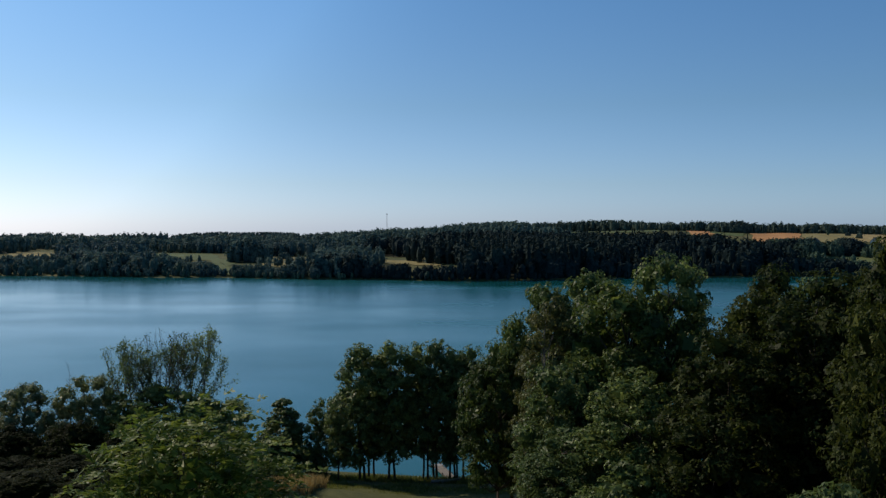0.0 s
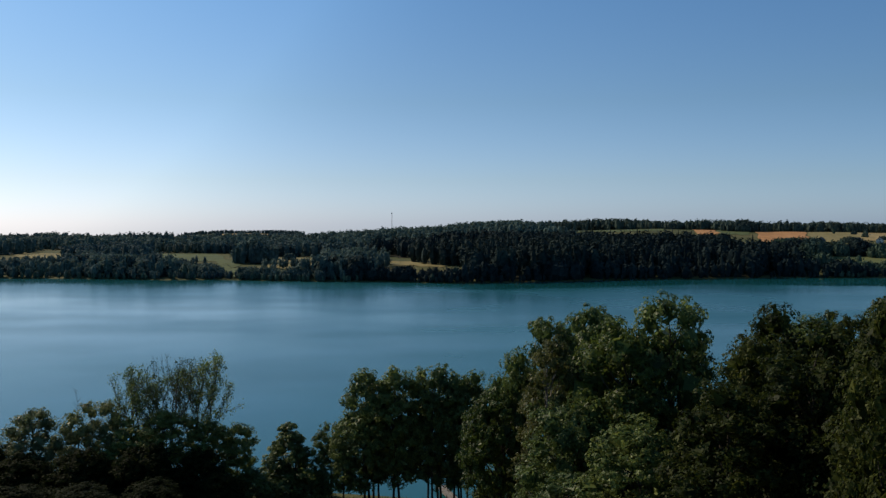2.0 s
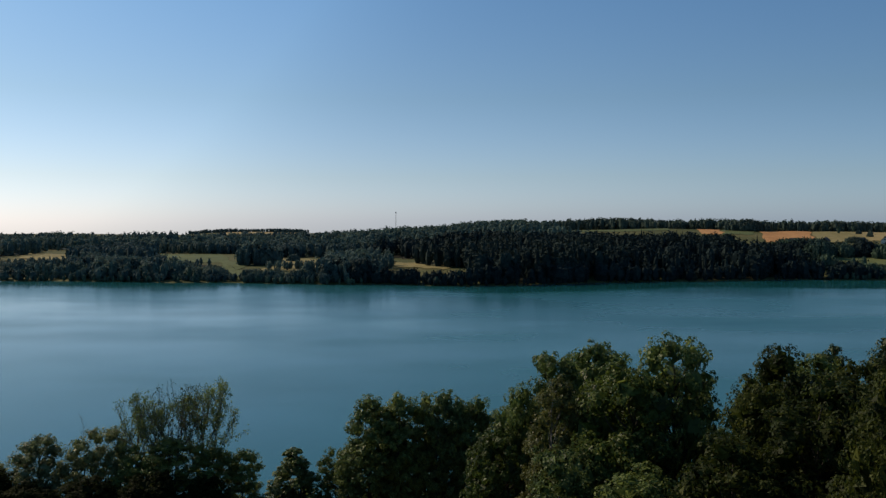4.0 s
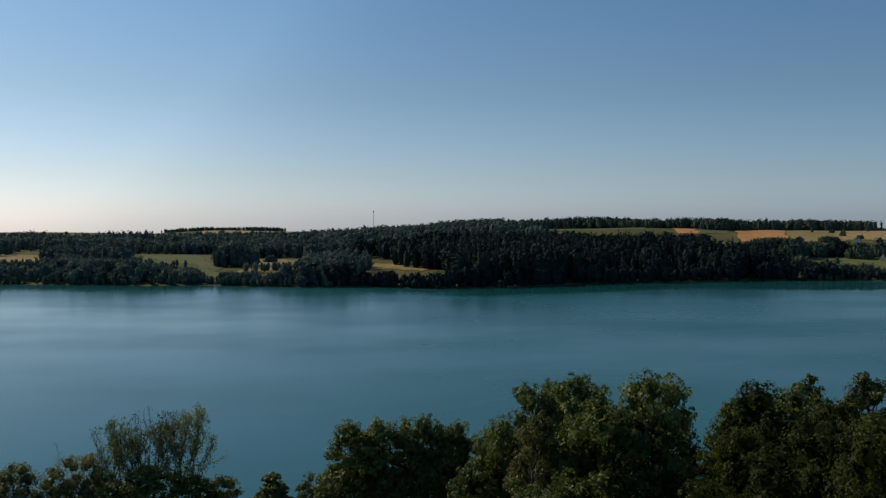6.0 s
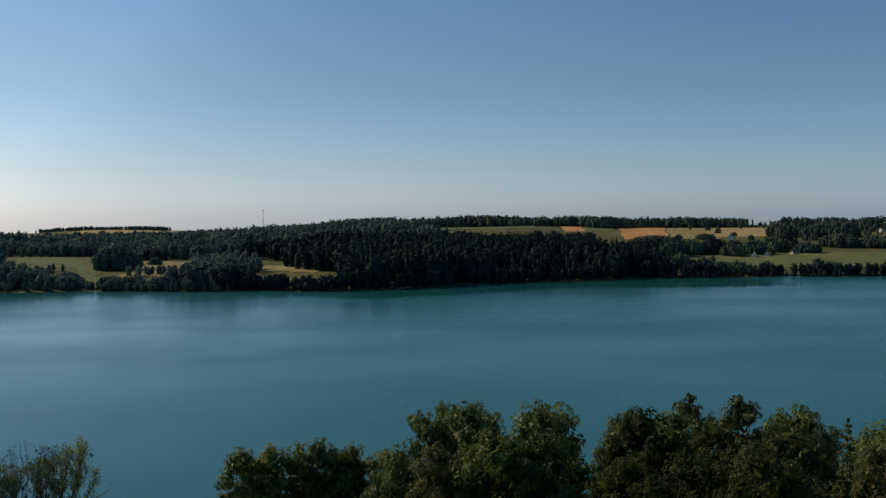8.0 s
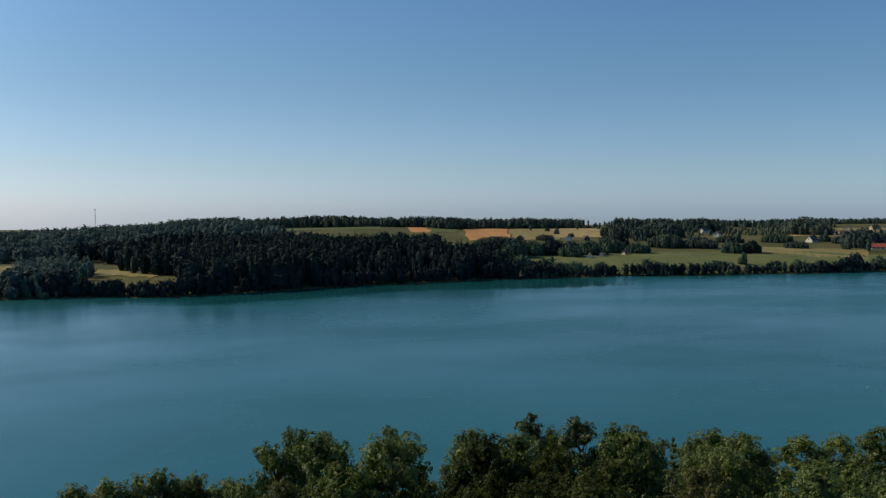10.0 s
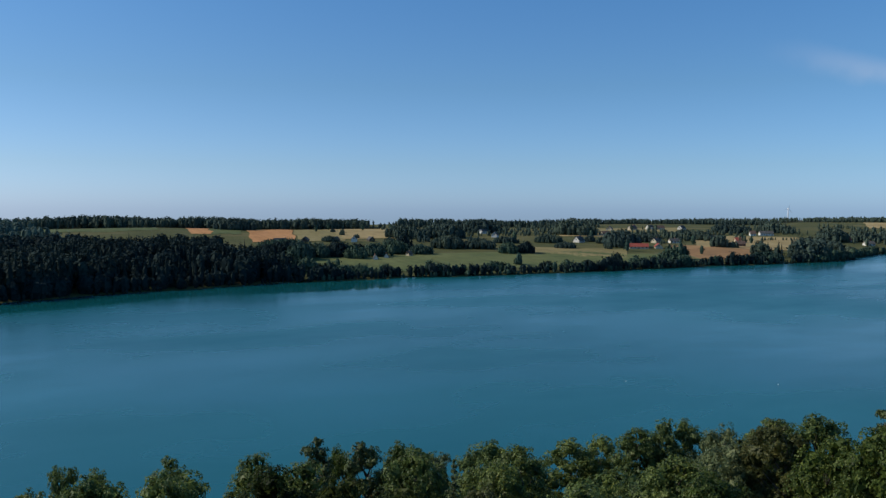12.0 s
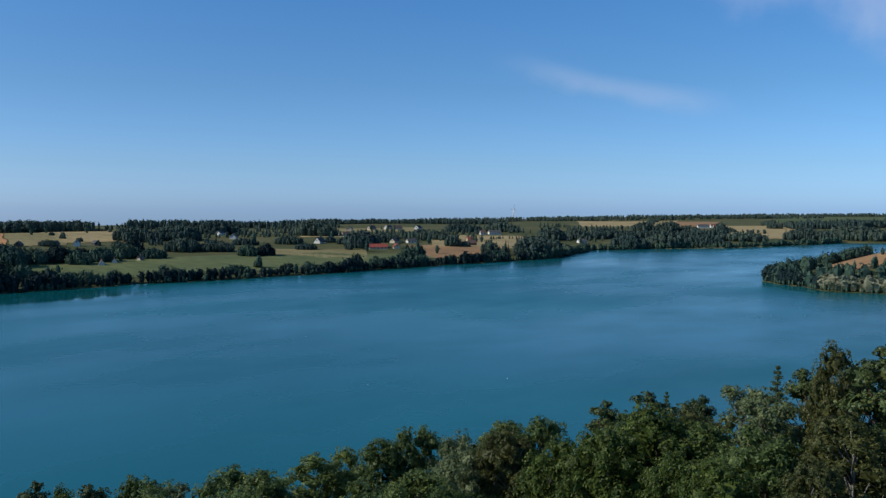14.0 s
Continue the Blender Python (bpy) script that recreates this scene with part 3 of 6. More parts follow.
def build_tree(name, seed, tall, wide, bare, boughs, per, size, bark, leaf, shape="round", lumpy=0.4, open_=0.0, stems=1, sprays=9, flat=0.82):
    """A tree that stands at the origin: trunk, limbs and a crown of rounded boughs, each of them set with leaf sprays.
    bare: how much of the height is free trunk; shape: round, cone, column or dome; lumpy: how big a bough is
    beside the crown; open_: how much air shows between the boughs; flat: how high a bough is beside its width."""
    rng = np.random.default_rng(seed)
    root = new(name)
    depth = tall * (1 - bare)
    profile = {"round": lambda v: np.clip(1 - abs((v - 0.42) / 0.6) ** 2.4, 0.06, 1) ** 0.5, "cone": lambda v: 1.05 * np.clip(1 - v, 0, 1) ** 0.7 + 0.04,
               "column": lambda v: np.sin(np.pi * np.clip(v * 0.8 + 0.14, 0, 1)) ** 0.45,
               "dome": lambda v: np.sqrt(np.clip(1.02 - v * v, 0.02, 1))}[shape]
    # boughs: spread out by taking the loneliest of several tries
    middles, swell = [], []
    for k in range(boughs):
        tries = []
        for _ in range(14):
            v, a = rng.random(), rng.random() * 2 * np.pi
            v = 1 - math.sqrt(1 - v) if shape == "cone" else v
            lobe = 1 + 0.16 * math.sin(2 * a + seed) + 0.1 * math.sin(3 * a + 2.1 * seed + 4 * v)
            big = wide * lumpy * (0.75 + 0.5 * rng.random()) * (1.0 if shape != "cone" else 1.15 - 0.7 * v)
            r = max(wide * float(profile(v)) * lobe - big * 0.6, 0) * rng.random() ** 0.2
            c = np.array([r * math.cos(a), r * math.sin(a), tall * bare + big * 0.55 + v * (depth - big * 1.55)])
            near = min([np.linalg.norm((c - m) * (1, 1, 0.8)) / (big + w) for m, w in zip(middles, swell)], default=9)
            tries.append((near, c, big))
        _, c, big = max(tries, key=lambda t: t[0])
        middles.append(c)
        swell.append(big)
    core = np.array([0, 0, tall * bare + depth * 0.42])
    places, faces, inner_p, inner_f, inner_s, twigs = [], [], [], [], [], []
    for c, big in zip(middles, swell):
        out = c - core
        out /= np.linalg.norm(out) + 1e-6
        d = shell(rng, sprays, -0.75)
        d = d[(d @ out) > -0.35 + 0.25 * rng.random(len(d))]
        d = d[rng.random(len(d)) > open_]
        reach = big * (0.62 + 0.34 * rng.random((len(d), 1)))
        tips = c + d * reach * (1, 1, flat)
        small = big * (0.30 + 0.16 * rng.random(len(d)))
        twigs += [(c, tip) for tip in tips[::3]]
        for tip, w, way in zip(tips, small, d):
            q = rng.normal(size=(per, 3)) + 0.75 * way + (0, 0, 0.2)
            q /= np.linalg.norm(q, axis=1, keepdims=True)
            places.append(tip + q * w * (0.45 + 0.65 * rng.random((per, 1)) ** 0.6) * (1, 1, 0.85))
            faces.append(0.75 * q + 0.4 * way + (0, 0, 0.35) + 0.45 * rng.normal(size=(per, 3)))
        n = int(26 * (1 - open_))
        q = rng.normal(size=(n, 3))
        q /= np.linalg.norm(q, axis=1, keepdims=True)
        inner_p.append(c + q * big * 0.45)
        inner_f.append(q + 0.3 * rng.normal(size=(n, 3)))
        inner_s.append(np.full((n, 1), big * 0.42))
    pieces = np.concatenate([leaf_pieces(rng, np.concatenate(places), np.concatenate(faces), size),
                             leaf_pieces(rng, np.concatenate(inner_p), np.concatenate(inner_f), np.concatenate(inner_s))])
    bm = bmesh.new()
    spines = []
    girth = tall * 0.0135 / (stems ** 0.6)
    for s in range(stems):
        lean = Vector((rng.normal() * 0.5, rng.normal() * 0.5, 0)) * (2.0 if stems > 1 else 1)
        lean.x, lean.y = max(-0.7, min(0.7, lean.x)), max(-0.7, min(0.7, lean.y))
        foot = Vector((rng.normal() * 0.3, rng.normal() * 0.3, -0.6)) if stems > 1 else Vector((0, 0, -0.6))
        spine = [foot, foot + lean * 0.15 + Vector((0, 0, tall * 0.12)), foot + lean * 0.5 + Vector((rng.normal() * 0.2, rng.normal() * 0.2, tall * 0.38)),
                 foot + lean + Vector((0, 0, tall * 0.62)), foot + lean * 1.1 + Vector((rng.normal() * 0.2, 0, tall * 0.86))]
        tube(bm, spine, [girth * 1.35, girth, girth * 0.75, girth * 0.42, girth * 0.1], 8)
        spines.append(spine)
    for k, (c, big) in enumerate(zip(middles, swell)):
        spine = spines[k % stems]
        h = max(tall * max(bare * 0.8, 0.12), c[2] - 0.9 * math.hypot(c[0], c[1]) - 0.06 * tall)
        j = max(i for i in range(4) if spine[i].z <= h or i == 0)
        start = spine[j].lerp(spine[j + 1], min(1.0, max(0.0, (h - spine[j].z) / (spine[j + 1].z - spine[j].z))))
        limb(bm, rng, start, c, girth * 0.36)
    for a, b in twigs:
        limb(bm, rng, a, b, girth * 0.11, 3, 0.2)
    part("trunk", bm, bark, root)
    soup("crown", pieces, leaf, root)
    return root


def build_sparse(name, seed, tall, wide, bark, leaf, per=9, size=0.1, bushy=0.4):
    """A thin-crowned tree: limbs that rise and fork like a fan down to fine twigs, few leaves at their ends."""
    rng = np.random.default_rng(seed)
    root, bm, ends = new(name), bmesh.new(), []

    def fork(a, way, length, thick, level):
        b = a + way * length
        mid = a.lerp(b, 0.5) + Vector(rng.normal(size=3)) * length * 0.06
        tube(bm, [a, mid, b], [thick, thick * 0.8, thick * 0.6], 6 if level < 2 else 3)
        if level == 6:
            ends.append(b)
            return
        if level >= 4:
            ends.append(mid)
        if level in (1, 2, 3):
            aside = Vector(rng.normal(size=3))
            fork(mid, (way * 0.5 + aside * 0.5 + Vector((0, 0, 0.25))).normalized(), length * 0.5, thick * 0.4, level + 2)
        for _ in range(3 if level in (1, 2) else 2):
            turn = Vector(rng.normal(size=3))
            turn.z *= 0.4
            w = (way + turn * 0.36 * wide + Vector((0, 0, 0.1))).normalized()
            fork(b, w, length * rng.uniform(0.66, 0.84), thick * 0.67, level + 1)

    fork(Vector((0, 0, -0.6)), Vector((0, 0, 1)), tall * 0.26, tall * 0.0125, 0)
    part("trunk", bm, bark, root)
    c = np.array([tuple(e) for e in ends])
    c = c[rng.random(len(c)) < bushy + 0.35 * np.sin(c[:, 0] * 0.9 + seed) * np.sin(c[:, 2] * 0.6)]
    p = np.repeat(c, per, 0) + rng.normal(size=(len(c) * per, 3)) * 0.24
    soup("crown", leaf_pieces(rng, p, rng.normal(size=p.shape) + (0, 0, 0.4), size), leaf, root)
    root["tall"] = float(np.percentile(np.array([e.z for e in ends]), 99.5))
    return root


def build_conifer(name, seed, tall, wide, bark, leaf, whorls=46, boughs=9, per=40, bare=0.03, size=0.14, droop=0.28, taper=0.8):
    """A spruce: whorls of drooping boughs that shorten towards the tip."""
    rng = np.random.default_rng(seed)
    root, bm, bits = new(name), bmesh.new(), []
    tube(bm, [(0, 0, -0.6), (0, 0, tall * 0.5), (0, 0, tall)], [tall * 0.014, tall * 0.008, 0.02], 7)
    for k in range(whorls):
        u = k / (whorls - 1)
        z, reach = tall * (bare + (0.99 - bare) * u) + rng.normal() * 0.22 * (1 - 0.7 * u), (wide * (1.0 - u) ** taper + 0.08) * rng.uniform(0.8, 1.1)
        for j in range(boughs if u < 0.75 else 6):
            a = rng.random() * 2 * np.pi
            tip = np.array([reach * math.cos(a), reach * math.sin(a), -droop * reach + 0.12 * tall * 0.1 * u])
            limb(bm, rng, (0, 0, z), tuple(np.array([0, 0, z]) + tip), 0.035, 3, 0.05)
            along = rng.random((per, 1)) ** 0.7
            p = np.array([0, 0, z]) + tip * along
            bits.append(leaves(rng, p, np.tile([0, 0, 0.6], (per, 1)), size * (0.5 + 0.7 * (1 - u)), 1, np.full((per, 3), 0.1 + 0.11 * reach), 0.5, 1, 0))
    part("trunk", bm, bark, root)
    soup("crown", np.concatenate(bits), leaf, root)
    return root


KINDS = {}


def make_kind(key, tall, root):
    """Keeps a built tree as the pattern for its kind, with its height."""
    crown = [c for c in root.children if c.name.startswith("crown")][0].data
    points = np.empty(len(crown.vertices) * 3, np.float32)
    crown.vertices.foreach_get("co", points)
    KINDS.setdefault(key, []).append((max(tall * 0.97, float(points[2::3].max()) * 0.968), root))


for s in range(4):
    make_kind("broad", 18, build_tree("broadleaf_tree", 10 + s, 18, 4.4, 0.06, 62, 38, 0.14, BARK, LEAF_BROAD, "round", 0.33 + 0.02 * s, 0.0, 1, 11))
for s in range(2):
    make_kind("bright", 18, build_tree("broadleaf_tree", 20 + s, 18, 4.5, 0.05, 62, 38, 0.14, BARK, LEAF_BRIGHT, "round", 0.35, 0.0, 1, 11))
# broadleaf trees whose leaf colour is lowered to look shaded
for s in range(2):
    make_kind("broad_dim", 18, build_tree("oak_tree", 15 + s, 18, 4.5, 0.05, 60, 40, 0.14, BARK, LEAF_DIM, "round", 0.36, 0.0, 1, 11))
make_kind("tall", 18, build_tree("broadleaf_tree", 27, 18, 4.4, 0.12, 52, 40, 0.14, BARK, LEAF_BROAD, "round", 0.36, 0.1, 1, 11))
make_kind("tall", 18, build_tree("broadleaf_tree", 28, 18, 4.4, 0.1, 50, 40, 0.14, BARK, LEAF_BROAD, "column", 0.36, 0.12, 1, 11))
make_kind("canopy", 18, build_tree("broadleaf_tree", 25, 18, 4.6, 0.2, 56, 38, 0.14, BARK, LEAF_BRIGHT, "round", 0.36, 0.0, 1, 11))
for s in range(3):
    make_kind("alder", 15, build_tree("alder_tree", 30 + s, 15, 3.1, 0.1 + 0.04 * s, 48, 34, 0.125, BARK, LEAF_DARK, "round", 0.38, 0.04, 2, 10))
for s in range(2):
    make_kind("grey", 12, build_tree("willow_tree", 40 + 7 * s, 12, 4.0, 0.03, 70, 32, 0.1, BARK, LEAF_GREY, "round", 0.3, 0.0, 1, 13))
make_kind("thicket", 9, build_tree("alder_tree", 41, 9, 3.6, 0.02, 50, 30, 0.115, BARK, LEAF_SHADED, "dome", 0.34, 0.0, 3, 12))
make_kind("brown", 16, build_tree("birch_tree", 43, 16, 3.4, 0.04, 72, 36, 0.1, BARK_PALE, LEAF_BROWN, "round", 0.32, 0.0, 1, 13))
make_kind("birch", 17, build_tree("birch_tree", 44, 17, 2.9, 0.08, 54, 38, 0.1, BARK_PALE, LEAF_GREY, "column", 0.34, 0.08, 1, 10))
for s in range(2):
    make_kind("pine", 20, build_tree("pine_tree", 50 + s, 20, 3.4, 0.08, 80, 36, 0.12, BARK_PINE, NEEDLES, "round", 0.32, 0.0, 1, 11, 0.58))
make_kind("spruce", 18, build_conifer("spruce_tree", 60, 18, 3.0, BARK, NEEDLES))
make_kind("shrub", 4, build_tree("shrub", 70, 4, 2.0, 0.02, 30, 30, 0.085, BARK, LEAF_BROAD, "dome", 0.38, 0.0, 3, 9))
make_kind("cone_bush", 8, build_tree("juniper_tree", 72, 8, 2.4, 0.02, 40, 44, 0.1, BARK, LEAF_DARK, "cone", 0.4, 0.0, 1, 11))
for s, per_, bushy in ((0, 14, 0.85), (1, 7, 0.5), (2, 10, 0.6)):
    sparse = build_sparse("half_bare_tree", 80 + s, 17, 1.0, BARK, LEAF_DIM if s == 1 else LEAF_DARK, per_, 0.125, bushy)
    make_kind("sparse", sparse["tall"], sparse)
    del sparse["tall"]
WIDE = {"broad": 4.6, "tall": 4.5, "thicket": 3.8, "canopy": 4.8, "broad_dim": 4.6, "bright": 4.8, "alder": 3.1, "grey": 4.2, "brown": 3.4, "birch": 2.9, "pine": 3.4, "spruce": 3.0, "shrub": 2.0, "cone_bush": 2.4, "sparse": 5.6}
used = set()


def plant(key, x, y, top, wide, label, group="trees on the near shore", pick=0):
    """A tree of a kind at a place, as tall as its top asks for."""
    tall, root = KINDS[key][pick % len(KINDS[key])]
    z = height(x, y)
    s = max(top - z - (0.7 if key in ("pine", "spruce") else 0.0), 1.5) / tall
    w = wide / WIDE[key]
    m = pose(x, y, z, 0, 0, (x * 37 + y * 53) % 360)
    if root.name in used:
        a, _, c = root.scale
        ob = copy_thing(root, m @ Matrix.Diagonal((w / a, w / a, s / c, 1)))
    else:
        used.add(root.name)
        root.matrix_basis = m @ Matrix.Diagonal((w, w, s, 1))
        ob = root
    return tagged(ob, label, "tree" if key != "shrub" else "shrub", group)

# ---- the near shore: trees ----
WILLOW_SIDE = [
    ("grey", -47, 96, 12.8, 4.0, 0), ("grey", -54.5, 94, 13, 4.2, 0), ("grey", -40.2, 97, 13.6, 3.9, 1), ("sparse", -37, 97.5, 17, 3.3, 2), ("sparse", -34.6, 98, 17.3, 3.4, 0),
    ("sparse", -31.8, 97, 18.3, 3.8, 1), ("sparse", -33.2, 98.6, 16.6, 3.6, 2), ("sparse", -30, 98.4, 17.6, 3.6, 0), ("sparse", -28.2, 97, 18.7, 3.8, 0), ("alder", -31.5, 96, 12.8, 3.6, 1), ("alder", -35.5, 96, 11.6, 3.2, 2),
    ("alder", -27, 96.5, 11.4, 3, 0), ("alder", -24.2, 98.6, 10.6, 2.3, 1), ("cone_bush", -18.7, 101, 10.4, 4.4, 0), ("alder", -14.1, 100.5, 10, 1.9, 2),
    ("shrub", -22, 95, 6.2, 3, 0),
]
WILLOW_SIDE_MORE = [
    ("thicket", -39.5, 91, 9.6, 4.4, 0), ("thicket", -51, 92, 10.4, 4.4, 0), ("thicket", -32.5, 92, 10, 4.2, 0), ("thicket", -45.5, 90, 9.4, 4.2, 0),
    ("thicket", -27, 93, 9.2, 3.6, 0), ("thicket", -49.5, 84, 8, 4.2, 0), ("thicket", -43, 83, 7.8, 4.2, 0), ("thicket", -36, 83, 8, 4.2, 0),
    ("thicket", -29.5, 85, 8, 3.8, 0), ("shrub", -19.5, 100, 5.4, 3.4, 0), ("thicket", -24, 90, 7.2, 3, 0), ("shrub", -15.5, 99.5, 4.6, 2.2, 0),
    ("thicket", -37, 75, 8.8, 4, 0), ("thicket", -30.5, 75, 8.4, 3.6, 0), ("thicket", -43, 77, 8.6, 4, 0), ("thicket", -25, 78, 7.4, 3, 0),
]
JETTY_ALDERS = [
    ("alder", -9.3, 98, 17, 3.4, 0), ("alder", -5.6, 98.4, 17.2, 3.3, 1), ("alder", -7.4, 99.6, 15.6, 3, 2), ("alder", -2.6, 99.4, 16.8, 2.9, 2),
    ("alder", -0.6, 100, 17.2, 3.1, 0), ("alder", 1.4, 100.2, 16.2, 2.9, 1), ("alder", 2.9, 99.6, 16.6, 2.8, 2), ("alder", 6.3, 99.5, 15.4, 3.4, 1),
    ("alder", -11.8, 97.6, 11.6, 1.9, 1),
]
BIG_TREES = [
    ("canopy", 4.9, 74, 19.4, 3.2, 0), ("tall", 6.3, 76, 22.6, 2.6, 0), ("tall", 9.6, 77, 25.4, 3.8, 1), ("brown", 8.8, 68, 24.2, 3, 0),
    ("broad", 8.8, 62, 21.2, 3.6, 3), ("bright", 13.6, 66, 26, 5.2, 0), ("tall", 17.8, 66.5, 28.3, 4.2, 0), ("broad_dim", 21.5, 57, 26.2, 3.6, 2),
    ("broad", 12.3, 55, 21, 3.8, 0), ("broad_dim", 17, 51, 24, 4.2, 0), ("broad", 8.5, 56, 17, 3.2, 1), ("shrub", 11, 50, 16.8, 3.6, 0),
    ("shrub", 13.5, 29.5, 21.6, 2.6, 0), ("broad", 13.2, 74, 26.2, 4.6, 1),
]
RIGHT_SIDE = [
    ("broad_dim", 23, 52, 27.4, 4.8, 0), ("broad_dim", 27, 49, 28.4, 4.8, 1), ("broad_dim", 22, 41, 30, 2.9, 1), ("broad_dim", 26.3, 66, 27.3, 4.4, 0),
    ("pine", 35, 78, 26.2, 2.6, 0), ("pine", 35, 67.4, 28.4, 3, 0), ("broad_dim", 29, 51, 29.6, 4.6, 1), ("broad_dim", 29, 60, 27.6, 4, 1),
    ("broad_dim", 25, 45, 29.4, 4.4, 0), ("broad", 30, 70, 26, 4, 2),
]
BANK_ROW = [
    ("tall", 13.8, 92.6, 22.6, 2.4, 1), ("alder", 16.8, 93, 21.7, 2.6, 0), ("broad", 24.6, 94.5, 20.8, 4, 0), ("broad", 34.6, 94.5, 20, 4, 2),
    ("bright", 44.5, 92.3, 20, 2.8, 0), ("bright", 45.4, 79.2, 22.9, 4, 1), ("alder", 58.5, 93, 17.2, 2.3, 2), ("alder", 20.5, 95.5, 15, 3, 1),
    ("alder", 30, 95.5, 14, 3.2, 0), ("alder", 39.5, 94, 15.5, 3.2, 1),
]
MID_SLOPE = [
    ("broad", 38, 63, 27.6, 4, 2), ("spruce", 38.5, 58, 28, 2.6, 0), ("brown", 36, 50, 28, 3, 0), ("broad", 47, 65, 25.7, 4, 3),
    ("alder", 51, 86, 20.7, 3.2, 0), ("birch", 50, 79, 21.6, 2.8, 0), ("broad", 45, 60, 25.8, 3.6, 1), ("broad", 44, 73, 23.8, 4, 3),
    ("bright", 52, 42, 28.4, 4.6, 1), ("broad", 47, 50, 27, 4.4, 0), ("broad", 40, 44, 29.4, 4.4, 2),
]
SHORE_WOOD = [
    ("alder", 55.5, 77.5, 22.6, 4, 1), ("alder", 66, 82, 17.9, 3.4, 2), ("alder", 75, 85, 18.2, 4.4, 0), ("alder", 81, 85.5, 17.9, 3.2, 1),
    ("broad", 78.5, 76, 21.1, 4, 2), ("alder", 82.3, 75, 22.1, 2.8, 0), ("alder", 85.5, 74, 21.8, 3, 1), ("grey", 74.5, 59, 25.8, 4.6, 0),
    ("broad", 62, 58, 23.6, 4.2, 3), ("broad", 83, 60, 24.6, 4.6, 0), ("broad", 88, 62, 23.8, 4.4, 2), ("alder", 92, 66, 21.5, 4, 2),
    ("broad", 53, 68, 24.4, 4.4, 1),
]
UPPER_SLOPE = [
    ("grey", 69, 55, 25.4, 4.4, 0), ("brown", 73, 52, 27.4, 4, 0), ("broad", 77, 50, 28.1, 4.6, 1), ("bright", 64, 40, 30.4, 4.4, 0),
    ("pine", 87, 48, 29.2, 3, 0), ("pine", 90, 44, 30.4, 3.2, 1), ("spruce", 92.5, 43, 29.6, 3.4, 0), ("pine", 90, 38, 30.8, 3, 0),
    ("bright", 61.5, 33.5, 33.2, 4.4, 0), ("broad", 57, 50, 27.2, 4.6, 2), ("broad", 98, 52, 24.5, 4.6, 1), ("pine", 82, 36, 31.6, 3.2, 1),
    ("broad", 70, 39, 29, 4.6, 0), ("brown", 79, 34, 31, 4.4, 0), ("broad", 81, 43, 27.5, 4.6, 2),
]
EDGE_TREES = [
    ("bright", 66.5, 31.5, 33.9, 5.6, 1), ("birch", 84, 31, 33.6, 3.4, 0), ("spruce", 81, 26.5, 36.2, 4.2, 0), ("brown", 73, 19.5, 39.6, 2.9, 0),
    ("pine", 69, 14.5, 41.2, 4, 1), ("pine", 77, 22.5, 37.5, 3.4, 0), ("broad", 62, 21, 34.7, 4.4, 0), ("brown", 58, 16.5, 34.2, 3.4, 0),
    ("bright", 56, 22, 33.8, 4, 0), ("birch", 71, 24, 35.6, 3.2, 0), ("bright", 60, 27, 32.6, 3.8, 0), ("broad", 66, 25, 33, 4.4, 3),
    ("broad", 75, 31, 31, 4.6, 1), ("brown", 64, 16, 36, 4.4, 0), ("pine", 74, 14, 39, 4, 0), ("brown", 78, 18, 37.5, 4, 0),
]
TREE_LABEL = {
    "broad": "tall broadleaf tree with dense mid-green uneven crown", "bright": "round broadleaf tree with fresh bright green leaves",
    "tall": "tall broadleaf tree with open crown and visible limbs",
    "broad_dim": "big broadleaf tree with a dense broad crown, leaves darkened for shade", "canopy": "tall broadleaf tree with leafy top and bare lower trunk",
    "alder": "dark green alder standing on the lake bank", "grey": "grey-green willow with a soft round crown",
    "brown": "birch with browning late-summer leaves", "birch": "slender grey-green birch with pale trunk",
    "pine": "pine with reddish trunk and dark needle tufts", "spruce": "dark pointed spruce with drooping boughs",
    "thicket": "low dense alder thicket on the bank, leaves darkened for shade", "shrub": "dense green shrub on the slope", "cone_bush": "dark cone-shaped juniper by the water", "sparse": "half-bare tree with thin twiggy crown"}
for key, x, y, top, wide, pick in itertools.chain(WILLOW_SIDE, WILLOW_SIDE_MORE, JETTY_ALDERS, BIG_TREES, RIGHT_SIDE, BANK_ROW, MID_SLOPE, SHORE_WOOD, UPPER_SLOPE, EDGE_TREES):
    plant(key, x, y, top, wide, TREE_LABEL[key], pick=pick)

# a thin dead stem among the willows
rng = np.random.default_rng(5)
bm = bmesh.new()
x, y = -42.6, 97.5
z = height(x, y)
tube(bm, [(x, y, z - 0.5), (x + 0.2, y, z + 6), (x + 0.1, y, 13.5)], [0.12, 0.08, 0.02], 6)
for k in range(16):
    h = 6 + 0.42 * k
    a = rng.random() * 6.28
    limb(bm, rng, (x + 0.15, y, z + h), (x + 1.0 * math.cos(a) * (1.2 - k * 0.05), y + math.sin(a), z + h + 0.7), 0.03, 3)
tagged(part("dead_tree", bm, BARK), "thin dead tree with short bare twigs", "tree", "trees on the near shore")


